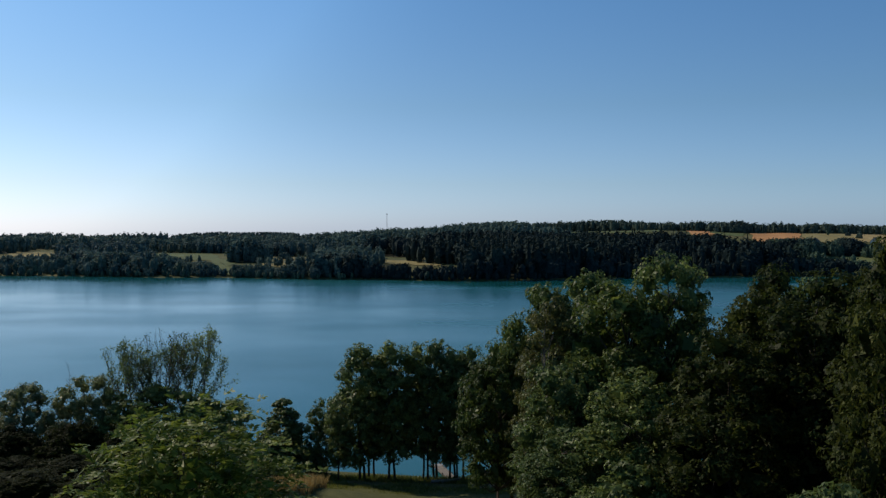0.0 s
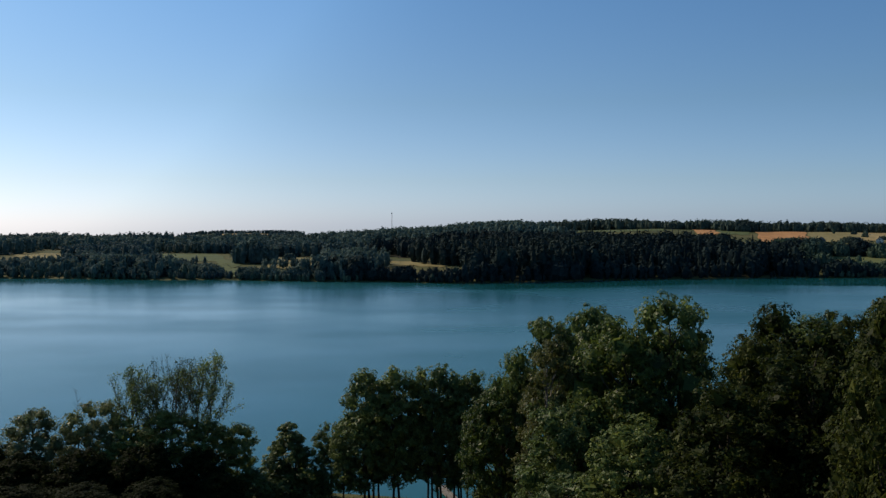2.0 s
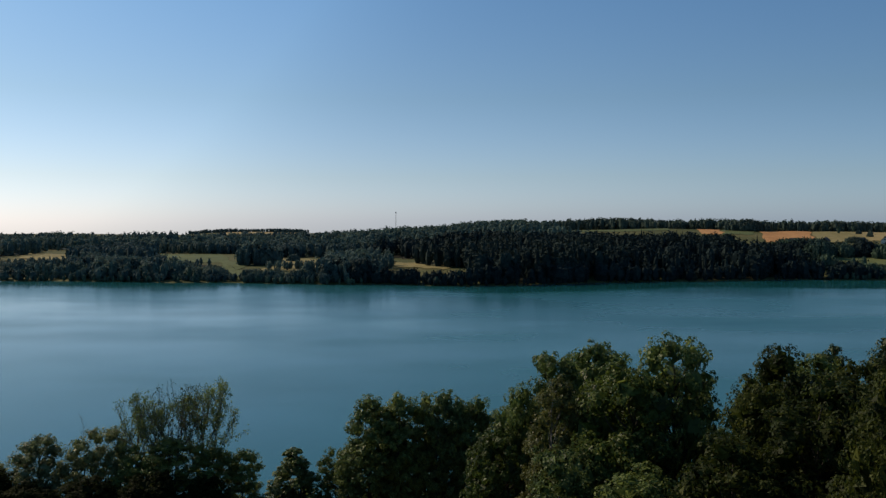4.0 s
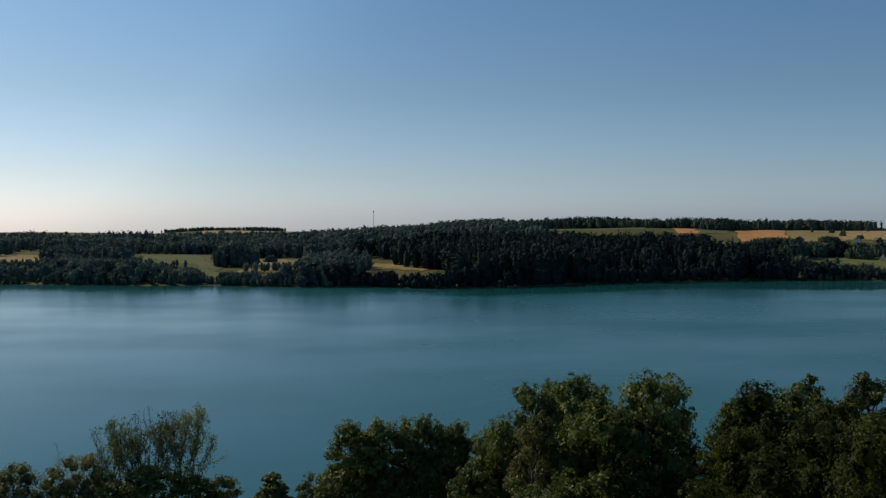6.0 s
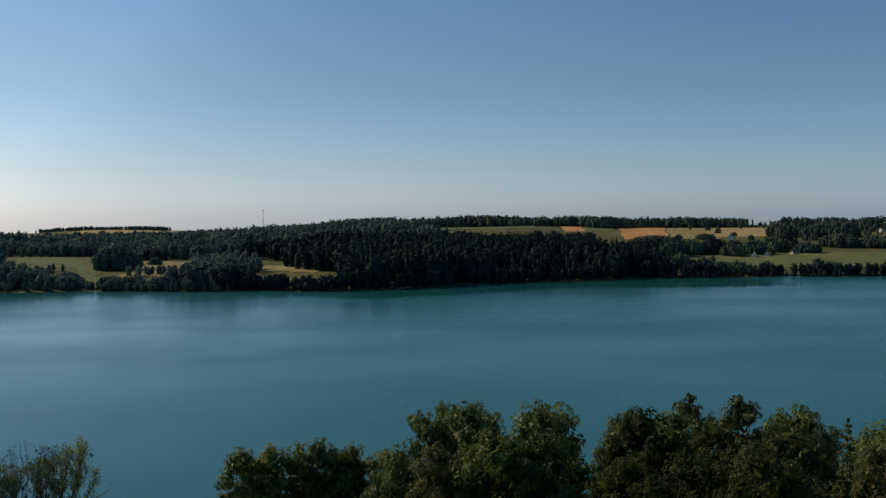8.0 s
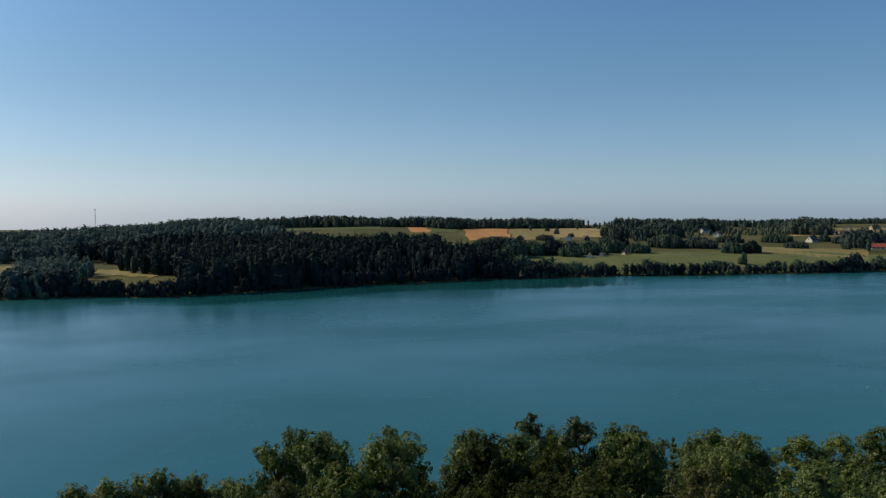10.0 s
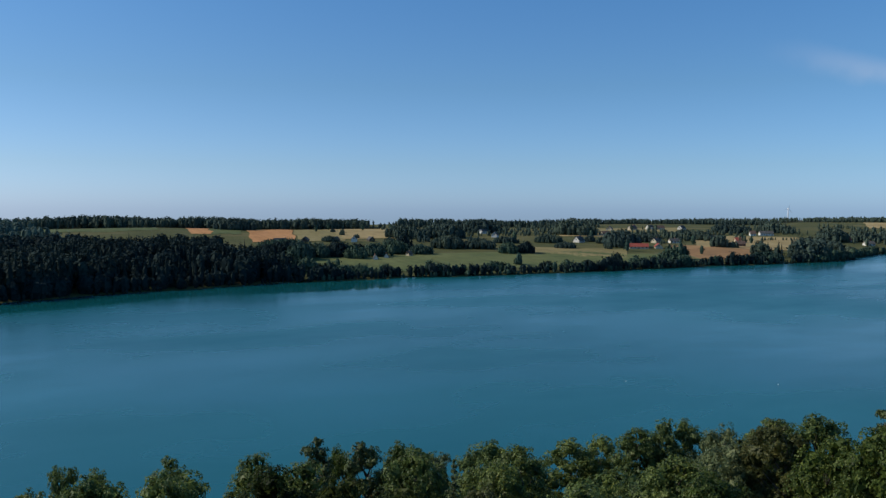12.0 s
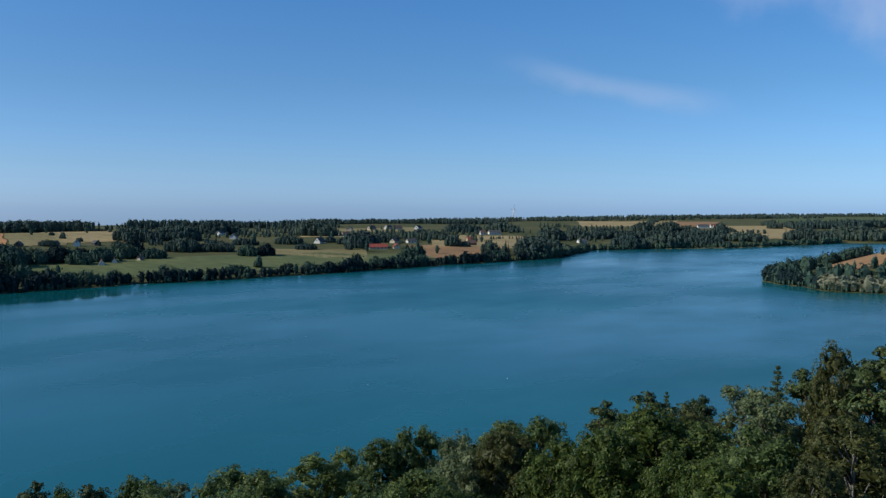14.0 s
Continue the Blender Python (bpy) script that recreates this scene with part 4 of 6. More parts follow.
def ash_tree():
    """The young ash on the slope: forking limbs and long leaves of paired leaflets."""
    rng = np.random.default_rng(91)
    root = new("ash_tree")
    bm, bits = bmesh.new(), []
    tall, wide = 8.3, 2.2
    tube(bm, [(0, 0, -0.5), (0.05, 0, 2), (-0.1, 0.1, 4.4), (0.1, 0, 7.4)], [0.13, 0.1, 0.07, 0.02], 8)
    for k in range(230):
        u = rng.random()
        a = rng.random() * 2 * np.pi
        r = wide * (math.sin(math.pi * (0.12 + 0.845 * u ** 0.9)) ** 0.7) * (1 + 0.16 * math.sin(3 * a + 1) + 0.1 * math.sin(5 * a)) * rng.random() ** 0.42
        tip = np.array([r * math.cos(a), r * math.sin(a), 2.2 + (tall - 2.6) * u])
        limb(bm, rng, (0, 0, max(1.2, tip[2] * 0.62)), tuple(tip), 0.02, 3)
        for _ in range(18):
            start = tip + rng.normal(size=3) * 0.22
            way = np.array([math.cos(a), math.sin(a), 0.25]) + rng.normal(size=3) * 0.75
            way /= np.linalg.norm(way)
            side = np.cross(way, (0, 0, 1.0))
            side /= np.linalg.norm(side) + 1e-6
            up = np.cross(side, way)
            for j in range(4):
                for s in (-1, 1):
                    f = start + way * (0.05 + 0.045 * j) - (0, 0, 0.012 * j * j * 0.5)
                    out_ = side * s * 0.8 + way * 0.5 + up * rng.normal() * 0.25 - np.array([0, 0, 0.15])
                    out_ /= np.linalg.norm(out_)
                    n_ = np.cross(out_, way) + rng.normal(size=3) * 0.15
                    w = np.cross(n_, out_)
                    w *= 0.025 / (np.linalg.norm(w) + 1e-6)
                    q = f + out_ * 0.04
                    bits.append((f, q + w, f + out_ * 0.105, q - w))
    # shaded leaves inside the crown
    u, a = rng.random(3600), rng.random(3600) * 2 * np.pi
    r = wide * np.sin(math.pi * (0.12 + 0.82 * u ** 0.9)) ** 0.7 * 0.8 * rng.random(3600) ** 0.45
    inside = np.stack([r * np.cos(a), r * np.sin(a), 2.0 + (tall - 2.9) * u], -1)
    within = leaf_pieces(rng, inside, rng.normal(size=inside.shape), 0.1)
    bits += [tuple(q) + (q[2] * 0.5 + q[0] * 0.5,) for q in within]
    part("trunk", bm, BARK, root)
    soup("crown", np.array(bits), LEAF_ASH, root)
    return root


ash = ash_tree()
x, y = -3.95, 13.6
ash.matrix_basis = pose(x, y, height(x, y), 0, 0, 30) @ Matrix.Diagonal((1.14, 1.14, (27.5 - height(x, y)) / 8.3, 1))
tagged(ash, "young ash tree with glossy paired leaflets on the slope", "tree", "trees on the near shore")
side_ash = copy_thing(ash, pose(-2.75, 12.4, height(-2.75, 12.4) - 1.1, 0, 0, 110) @ Matrix.Diagonal((0.62, 0.62, 0.86, 1)))
tagged(side_ash, "smaller ash tree with yellowing shoot tips on the slope", "tree", "trees on the near shore")
low = copy_thing(ash, pose(-6.6, 12.6, height(-6.6, 12.6) - 1.9, 0, 0, 200) @ Matrix.Diagonal((0.55, 0.55, 0.75, 1)))
tagged(low, "low young ash sapling on the slope", "tree", "trees on the near shore")

# ---- grass of the near slope ----


def blades(name, label, count, area, tall, material, seed, thin=0.012):
    """Grass as one mass of thin blades over a stretch of the plan."""
    rng = np.random.default_rng(seed)
    x0, x1, y0, y1 = area
    x, y = rng.uniform(x0, x1, count), rng.uniform(y0, y1, count)
    keep = (np.sin(x * 0.7 + seed) + np.sin(y * 0.9) + rng.normal(size=count) * 0.8) > -0.4
    x, y = x[keep], y[keep]
    z, a = ground(x, y), rng.random(len(x)) * 2 * np.pi
    h = tall * (0.5 + 0.8 * rng.random(len(x)))
    foot = np.stack([x, y, z - 0.03], -1)
    w = np.stack([np.cos(a), np.sin(a), 0 * a], -1) * (thin * (1 + h[:, None]))
    tip = foot + np.stack([rng.normal(size=len(x)) * 0.25 * h, rng.normal(size=len(x)) * 0.25 * h, h], -1)
    return tagged(soup(name, np.stack([foot - w, foot + w, tip], 1), material), label, "grass", kind="stuff")


blades("tall_grass", "tall dry straw-coloured grass on the slope", 9000, (-18.5, -11, 72, 82), 1.1, DRY_GRASS, 3, 0.03)
blades("lawn_grass", "short green grass by the lake bank", 26000, (-16, 14, 88, 100), 0.2, GRASS, 4, 0.03)
blades("bank_weeds", "green weeds along the water's edge", 5000, (-14, 6, 96.5, 100.6), 0.5, GRASS, 6, 0.03)

# sandy path on the bank
u, v = np.meshgrid(np.linspace(0, 1, 14), np.linspace(0, 1, 6), indexing="ij")
px, py = 3.2 + 9 * u, 93.2 + 2.6 * v + 1.1 * np.sin(3 * u)
tagged(sheet("path", px, py, ground(px.ravel(), py.ravel()).reshape(px.shape) + 0.05, SAND), "bare sandy path on the lake bank", "path", kind="structure")

# ---- jetty, log and rowing boat ----


def jetty():
    root = new("jetty")
    root.matrix_basis = pose(1.5, 99.9, 0.42, 0, 0, 17)
    for s in (-0.5, 0.5):
        bm = bmesh.new()
        box(bm, s, 3.6, -0.14, 0.09, 8.0, 0.14)
        part("beam", bm, PLANK, root)
    bm = bmesh.new()
    box(bm, 0, 0, 0, 1.2, 0.185, 0.035)
    first = part("plank", bm, PLANK, root)
    for k in range(34):
        ob = first if k == 0 else new("plank", first.data)
        ob.parent = root
        ob.matrix_basis = pose(0.01 * math.sin(3 * k), -0.3 + 0.2 * k, 0.004 * math.sin(5 * k), 0, 0, 0.8 * math.sin(2 * k))
    bm = bmesh.new()
    box(bm, 0, 6.9, 0.0, 1.3, 0.9, 0.05)
    part("end_platform", bm, PLANK_PALE, root, "pale platform at the jetty's end")
    for yy in (0.4, 2.8, 5.2, 7.5):
        for s in (-0.6, 0.6):
            bm = bmesh.new()
            tube(bm, [(s, yy, -1.8), (s, yy, 0.25)], [0.07, 0.065], 8)
            part("post", bm, BARK, root)
    return tagged(root, "narrow wooden jetty with plank deck on posts", "jetty")


jetty()
bm = bmesh.new()
z = height(0.6, 97.6)
tube(bm, [(-1.2, 97.3, z + 0.2), (0.4, 97.6, z + 0.22), (2.2, 98.3, z + 0.2)], [0.2, 0.18, 0.14], 9)
tagged(part("log", bm, BARK_PALE), "pale felled log lying on the bank", "log")

rowing_boat = new("rowing_boat")
rowing_boat.matrix_basis = pose(5.2, 104.0, 0.0, 0, 0, 70)
bm = bmesh.new()
rows_ = []
for k in range(9):
    u = k / 8
    w, lift = 0.62 * math.sin(math.pi * (0.12 + 0.8 * u)) ** 0.7, 0.12 * (2 * u - 1) ** 2
    rows_.append([bm.verts.new((w * a, 3.6 * (u - 0.5), b + lift)) for a, b in ((-1, 0.42), (-0.8, 0.05), (0, -0.12), (0.8, 0.05), (1, 0.42), (0.92, 0.42), (0.7, 0.1), (0, -0.04), (-0.7, 0.1), (-0.92, 0.42))])
for p, q in zip(rows_, rows_[1:]):
    for s in range(10):
        bm.faces.new((p[s], p[(s + 1) % 10], q[(s + 1) % 10], q[s]))
bm.faces.new(rows_[0])
bm.faces.new(rows_[-1][::-1])
part("hull", bm, HULL, rowing_boat)
for yy in (-0.7, 0.5):
    bm = bmesh.new()
    box(bm, 0, yy, 0.26, 1.0, 0.24, 0.03)
    part("bench", bm, PLANK, rowing_boat)
tagged(rowing_boat, "small dark rowing boat moored on the lake", "boat")

# mooring buoys
for x, y in ((173.7, 173.4), (206.7, 147.5)):
    bm = bmesh.new()
    bmesh.ops.create_uvsphere(bm, u_segments=14, v_segments=8, radius=0.13)
    for v in bm.verts:
        v.co.z = v.co.z * 0.8 + 0.06
    tube(bm, [(0, 0, 0.14), (0, 0, 0.36)], [0.05, 0.03], 6)
    buoy = tagged(part("buoy", bm, TURBINE_WHITE), "small white mooring buoy on the lake", "buoy", "buoys on the lake")
    buoy.location = (x, y, 0)

# ---- woods beyond the lake ----


def far_pattern(seed, shape, clumps=9, tufts=6, leaf=0.072):
    """A distant tree one metre tall and about as wide as its kind: trunk, solid core and loose leaf tufts."""
    rng = np.random.default_rng(seed)
    bits = []
    if shape == "spruce":
        for k in range(13):
            u = k / 12
            r, z = 0.17 * (1.05 - u) ** 0.6 * rng.uniform(0.75, 1.2), 0.06 + 0.9 * u
            for j in range(7):
                a = rng.random() * 6.283
                p, q = np.array([math.cos(a), math.sin(a), 0]), np.array([-math.sin(a), math.cos(a), 0])
                bits.append((p * r - q * r * 0.5 + (0, 0, z - 0.05), p * r + q * r * 0.5 + (0, 0, z - 0.05), p * 0.1 * r + (0, 0, z + 0.11)))
        core = 0.13
    else:
        base, wide = (0.0, 0.34) if shape == "leafy" else ((0.0, 0.42) if shape == "bush" else (0.12, 0.25))
        middle = np.array([0, 0, base + 0.4 * (0.9 - base)])
        for k in range(clumps):
            u, a = rng.random(), rng.random() * 6.283
            r = wide * math.sin(math.pi * (0.15 + 0.75 * u)) ** 0.6 * rng.random() ** 0.4
            c = np.array([r * math.cos(a), r * math.sin(a), base + (0.9 - base) * u])
            for j in range(tufts):
                p = c + rng.normal(size=3) * (0.06, 0.06, 0.045)
                s = leaf * (0.7 + 0.7 * rng.random())
                o = (p - middle) / np.linalg.norm(p - middle) + (0, 0, 0.15) + 0.28 * rng.normal(size=3)
                d = np.cross(o, rng.normal(size=3))
                e = np.cross(o, d)
                d, e = d / np.linalg.norm(d) * s, e / np.linalg.norm(e) * s
                bits.append((p + d, p - 0.5 * d + 0.87 * e, p - 0.5 * d - 0.87 * e))
        core = wide * 0.6
    n = 5
    low = {"spruce": 0.05, "leafy": 0.03, "bush": 0.0, "pine": 0.2}[shape]
    levels = [(low, 0.5), (low + (0.85 - low) * 0.35, 1.0), (low + (0.85 - low) * 0.75, 0.85 if shape != "spruce" else 0.4), (0.85, 0.35 if shape != "spruce" else 0.1)]
    if shape == "spruce":
        levels[0] = (low, 1.0)
    for (za, ra), (zb, rb) in zip(levels, levels[1:]):
        for s in range(n):
            a, b = 6.283 * s / n, 6.283 * (s + 1) / n
            f = lambda t, r, z: np.array([core * r * math.cos(t), core * r * math.sin(t), z])
            bits += [(f(a, ra, za), f(b, ra, za), f(b, rb, zb)), (f(a, ra, za), f(b, rb, zb), f(a, rb, zb))]
    for s in range(4):
        a, b = 1.571 * s, 1.571 * (s + 1)
        g = lambda t, z: np.array([0.014 * math.cos(t), 0.014 * math.sin(t), z])
        bits += [(g(a, -0.05), g(b, -0.05), g(b, 0.5)), (g(a, -0.05), g(b, 0.5), g(a, 0.5))]
    return np.array(bits)


PATTERNS = {"spruce": [far_pattern(1, "spruce"), far_pattern(2, "spruce")], "pine": [far_pattern(3, "pine"), far_pattern(4, "pine")],
            "leafy": [far_pattern(5, "leafy"), far_pattern(6, "leafy"), far_pattern(7, "leafy")], "bush": [far_pattern(8, "bush"), far_pattern(9, "bush")]}
# the same kinds with fewer, larger tufts for woods beyond 750 metres
COARSE = {kind: [far_pattern(20 + k, kind, 7, 5, 0.095) for k in range(3)] for kind in ("spruce", "pine", "leafy", "bush")}


def stand(name, label, places, tall, mix, material, seed, fine=750, rise=None):
    """A wood as one mass: a tree at every place, its kind drawn from mix."""
    rng = np.random.default_rng(seed)
    x, y = places
    z = ground(x, y)
    rows = []
    # distant stands swap to the leaf colour with more haze painted in
    if name != "shore_bushes" and material is not HAZED_LEFT and np.hypot(x, y).mean() > 840:
        material = HAZED_FAR
    rise = np.ones(len(x)) if rise is None else rise
    for a, b, c, lift in zip(x, y, z, rise):
        kind = mix[rng.integers(len(mix))]
        store = PATTERNS if math.hypot(a, b) < fine else COARSE
        shape = store[kind][rng.integers(len(store[kind]))]
        h = tall * lift * rng.uniform(0.78, 1.12) * (0.95 if kind != "spruce" else 1.05) * (1.0 + 0.12 * math.sin(a / 23 + 2 * math.sin(b / 31)))
        w, t = h * (rng.uniform(0.42, 0.7) if kind in ("spruce", "pine") else rng.uniform(0.72, 1.15)), rng.random() * 6.283
        turn = np.array([[math.cos(t) * w, -math.sin(t) * w, 0], [math.sin(t) * w, math.cos(t) * w, 0], [0, 0, h]])
        rows.append(shape @ turn.T + (a, b, c))
    return tagged(soup(name, np.concatenate(rows), material), label, "woodland", kind="stuff")


def in_quad(corners, count, seed, sd_from=4.0):
    """Random places on land inside a four-cornered stretch of the plan."""
    rng = np.random.default_rng(seed)
    (ax, ay), (bx, by), (cx, cy), (dx, dy) = corners
    u, v = rng.random(count), rng.random(count)
    x = (ax * (1 - u) + bx * u) * (1 - v) + (dx * (1 - u) + cx * u) * v
    y = (ay * (1 - u) + by * u) * (1 - v) + (dy * (1 - u) + cy * u) * v
    x, y = x + 9 * np.sin(y / 17 + 2 * np.sin(x / 29)), y + 11 * np.sin(x / 19 + 2 * np.sin(y / 37))
    keep = (shore_distance(x, y) > sd_from) & (np.sin(x / 13 + y / 21) + np.sin(x / 31 - y / 16) + rng.normal(size=count) * 0.5 > -1.55)
    return x[keep], y[keep]


MIXED, CONIFER, LEAFY = ("pine", "leafy", "leafy", "leafy", "leafy"), ("spruce", "pine", "pine", "pine", "leafy", "leafy"), ("leafy", "leafy", "leafy", "pine")
# label, corners, count, height, mix, material
MIDDLE_WOODS = [
    ("dense dark conifer wood above the far shore", [(-25, 640), (20, 486), (120, 516), (130, 700)], 330, 18, CONIFER, HAZED_WOOD),
    ("dense dark conifer wood on the far bank", [(100, 505), (212, 530), (232, 625), (130, 700)], 300, 17, CONIFER, HAZED_WOOD),
    ("dark mixed wood rising behind the far shore", [(-60, 680), (150, 690), (160, 770), (-70, 830)], 260, 16, MIXED, HAZED_WOOD),
    ("dark mixed wood on the slope", [(150, 690), (225, 650), (240, 725), (175, 780)], 150, 13, MIXED, HAZED_WOOD),
    ("mixed wood on the rising ground", [(-120, 830), (130, 770), (110, 960), (-130, 1040)], 360, 15, MIXED, HAZED_WOOD),
    ("ridge wood on the skyline", [(-90, 1050), (120, 1090), (130, 1180), (-60, 1200)], 230, 15, MIXED, HAZED_WOOD),
    ("conifer wood along the ridge", [(110, 1090), (560, 1060), (600, 1150), (130, 1180)], 560, 15, MIXED, HAZED_WOOD),
    ("tall wood beside the ploughed field", [(322, 1000), (400, 985), (440, 1080), (340, 1080)], 90, 15, MIXED, HAZED_WOOD),
]
LEFT_WOODS = [
    ("wood on the low hills beyond the lake", [(-560, 930), (-90, 860), (-90, 1090), (-640, 1120)], 560, 16, MIXED, HAZED_WOOD),
    ("wood on the low skyline", [(-760, 1130), (-60, 1130), (-60, 1250), (-800, 1290)], 380, 16, MIXED, HAZED_WOOD),
    ("wood behind the shore pastures", [(-480, 720), (-372, 690), (-420, 900), (-560, 930)], 160, 15, MIXED, HAZED_WOOD),
    ("trees between the shore pastures", [(-262, 556), (-200, 540), (-205, 640), (-275, 650)], 110, 11, LEAFY, HAZED_LEAF),
    ("low bushes below the green meadow", [(-225, 562), (-168, 552), (-172, 630), (-222, 642)], 70, 6, LEAFY, HAZED_LEAF),
    ("low bushes below the stubble field", [(-330, 575), (-262, 560), (-275, 640), (-350, 660)], 80, 6, LEAFY, HAZED_LEAF),
    ("dark trees between the pastures and the bank", [(-222, 536), (-172, 524), (-180, 560), (-226, 566)], 50, 12, LEAFY, HAZED_LEAF),
    ("dark wood at the end of the pastures", [(-78, 512), (-46, 500), (-50, 600), (-86, 660)], 90, 14, MIXED, HAZED_WOOD),
    ("wood behind the pastures", [(-176, 775), (-60, 742), (-50, 832), (-190, 850)], 130, 13, MIXED, HAZED_WOOD),
    ("trees between the stubble and the green meadow", [(-306, 680), (-236, 668), (-308, 850), (-356, 820)], 110, 13, LEAFY, HAZED_LEAF),
    ("trees beyond the green meadow", [(-315, 872), (-170, 862), (-110, 905), (-340, 935)], 150, 13, MIXED, HAZED_WOOD),
]
FARM_WOODS = [
    ("wood on the skyline behind the stubble", [(590, 1380), (680, 1330), (730, 1430), (640, 1500)], 90, 14, MIXED, HAZED_WOOD),
    ("wood along the farm skyline", [(690, 1200), (1070, 1150), (1200, 1300), (800, 1400)], 340, 14, MIXED, HAZED_WOOD),
]
BANK_WOODS = [
    ("bank trees at the lake's bend", [(735, 520), (800, 500), (852, 545), (790, 562)], 90, 16, MIXED, HAZED_WOOD),
]
VILLAGE_WOODS = [
    ("skyline wood beyond the village", [(1250, 1420), (1650, 1180), (1800, 1330), (1350, 1600)], 300, 13, MIXED, HAZED_WOOD),
    ("second wood behind the far bay", [(1087, 629), (1330, 530), (1400, 560), (1139, 665)], 200, 13, MIXED, HAZED_WOOD),
    ("wood behind the lake's end", [(1740, 560), (1900, 420), (2044, 452), (1880, 610)], 150, 16, MIXED, HAZED_WOOD),
]
DISTANT_WOODS = [
    ("distant wood on the right skyline", [(2150, 1450), (2850, 900), (3050, 1000), (2450, 1650)], 330, 13, MIXED, HAZED_WOOD),
    ("distant wood on the far skyline", [(3000, 1100), (3600, 500), (3800, 600), (3250, 1250)], 330, 14, MIXED, HAZED_WOOD),
    ("distant skyline wood beyond the fields", [(1650, 1450), (2250, 1250), (2450, 1420), (1850, 1700)], 260, 12, MIXED, HAZED_WOOD),
    ("low bushes at the pasture edge", [(-118, 572), (-70, 568), (-76, 602), (-122, 606)], 26, 7, LEAFY, HAZED_LEAF),
    ("wood on a distant hill", [(-590, 1840), (-330, 1880), (-330, 1960), (-590, 1930)], 260, 9, MIXED, HAZED_WOOD),
    ("wood along the headland's back shore", [(640, 214), (720, 196), (860, 170), (660, 186)], 110, 13, LEAFY, HAZED_WOOD),
]
# left, middle and right woods each get their own haze-tinted leaf colour
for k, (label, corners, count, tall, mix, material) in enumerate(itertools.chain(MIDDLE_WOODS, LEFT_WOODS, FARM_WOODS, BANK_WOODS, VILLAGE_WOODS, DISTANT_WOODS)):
    stand("woodland", label, in_quad(corners, int(count * 2.0), 100 + k), tall, mix, HAZED_LEAF if corners[0][0] > 380 else HAZED_LEFT if corners[0][0] < -70 else material, 300 + k)
    # a very dark sheet over the ground, just inside the wood's outline
    (ax, ay), (bx, by), (cx, cy), (dx, dy) = corners
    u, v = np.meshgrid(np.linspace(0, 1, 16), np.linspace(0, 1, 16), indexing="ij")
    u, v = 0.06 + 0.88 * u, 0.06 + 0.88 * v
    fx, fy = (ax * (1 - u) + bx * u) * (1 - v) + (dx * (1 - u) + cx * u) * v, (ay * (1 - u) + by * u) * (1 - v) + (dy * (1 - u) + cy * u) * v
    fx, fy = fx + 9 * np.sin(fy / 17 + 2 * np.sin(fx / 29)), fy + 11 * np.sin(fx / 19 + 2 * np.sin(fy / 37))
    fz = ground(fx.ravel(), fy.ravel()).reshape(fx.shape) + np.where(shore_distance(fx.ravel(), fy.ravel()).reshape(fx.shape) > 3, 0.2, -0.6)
    tagged(sheet("woodland_floor", fx, fy, fz, DARK_FLOOR), "dark ground sheet under the far wood", "ground", kind="structure")


# ---- copses: middle of each, half width across the view, half depth, height of its tallest trees, kinds ----
HILLSIDE_COPSES = [
    (492, 840, 25, 30, 18.1, MIXED), (540, 840, 26, 30, 18.2, MIXED), (378, 668, 13, 11, 14.5, MIXED), (391, 673, 9, 7, 19.3, CONIFER), (396, 653, 11, 9, 9.8, LEAFY),
    (460, 708, 17, 20, 14.2, MIXED), (488, 691, 18, 15, 10.3, LEAFY), (652, 925, 24, 30, 16.8, MIXED), (478, 630, 9, 10, 12.4, LEAFY), (495, 627, 9, 10, 13.3, LEAFY),
    (324, 637, 9, 9, 12.6, LEAFY), (348, 650, 10, 12, 13.9, LEAFY), (417, 746, 7, 8, 9.9, LEAFY), (277, 645, 10, 15, 13.7, LEAFY), (299, 657, 10, 11, 11.5, LEAFY),
]
MEADOW_COPSES = [
    (316, 656, 10, 10, 14.0, LEAFY), (378, 803, 9, 7, 7.0, LEAFY), (436, 918, 3, 2, 5.8, LEAFY), (428, 877, 3, 2, 8.6, LEAFY), (427, 839, 3, 2, 5.6, LEAFY),
    (557, 1058, 17, 5, 4.7, LEAFY), (269, 579, 2, 2, 5.3, LEAFY), (273, 574, 4, 4, 7.8, LEAFY), (277, 552, 6, 4, 6.8, LEAFY), (295, 532, 4, 3, 9.8, LEAFY),
    (331, 528, 11, 4, 10.7, LEAFY), (429, 552, 4, 3, 9.2, LEAFY), (431, 518, 6, 4, 9.3, LEAFY), (390, 527, 12, 4, 7.2, LEAFY), (642, 651, 20, 20, 21.6, LEAFY),
]
BANK_COPSES = [
    (720, 690, 17, 15, 12.8, LEAFY), (606, 632, 4, 3, 8.7, LEAFY), (869, 768, 11, 15, 13.7, MIXED), (827, 701, 17, 15, 12.8, LEAFY), (605, 542, 10, 6, 19.6, LEAFY),
    (563, 506, 19, 7, 13.6, LEAFY), (496, 508, 9, 4, 12.2, LEAFY), (522, 508, 10, 4, 9.9, LEAFY), (447, 510, 7, 4, 10.4, LEAFY), (463, 506, 8, 4, 9.0, LEAFY),
    (738, 603, 9, 7, 13.0, LEAFY), (750, 594, 5, 4, 7.0, LEAFY), (707, 527, 10, 7, 18.2, CONIFER), (734, 528, 5, 4, 14.9, CONIFER), (605, 500, 5, 2, 9.3, LEAFY),
]
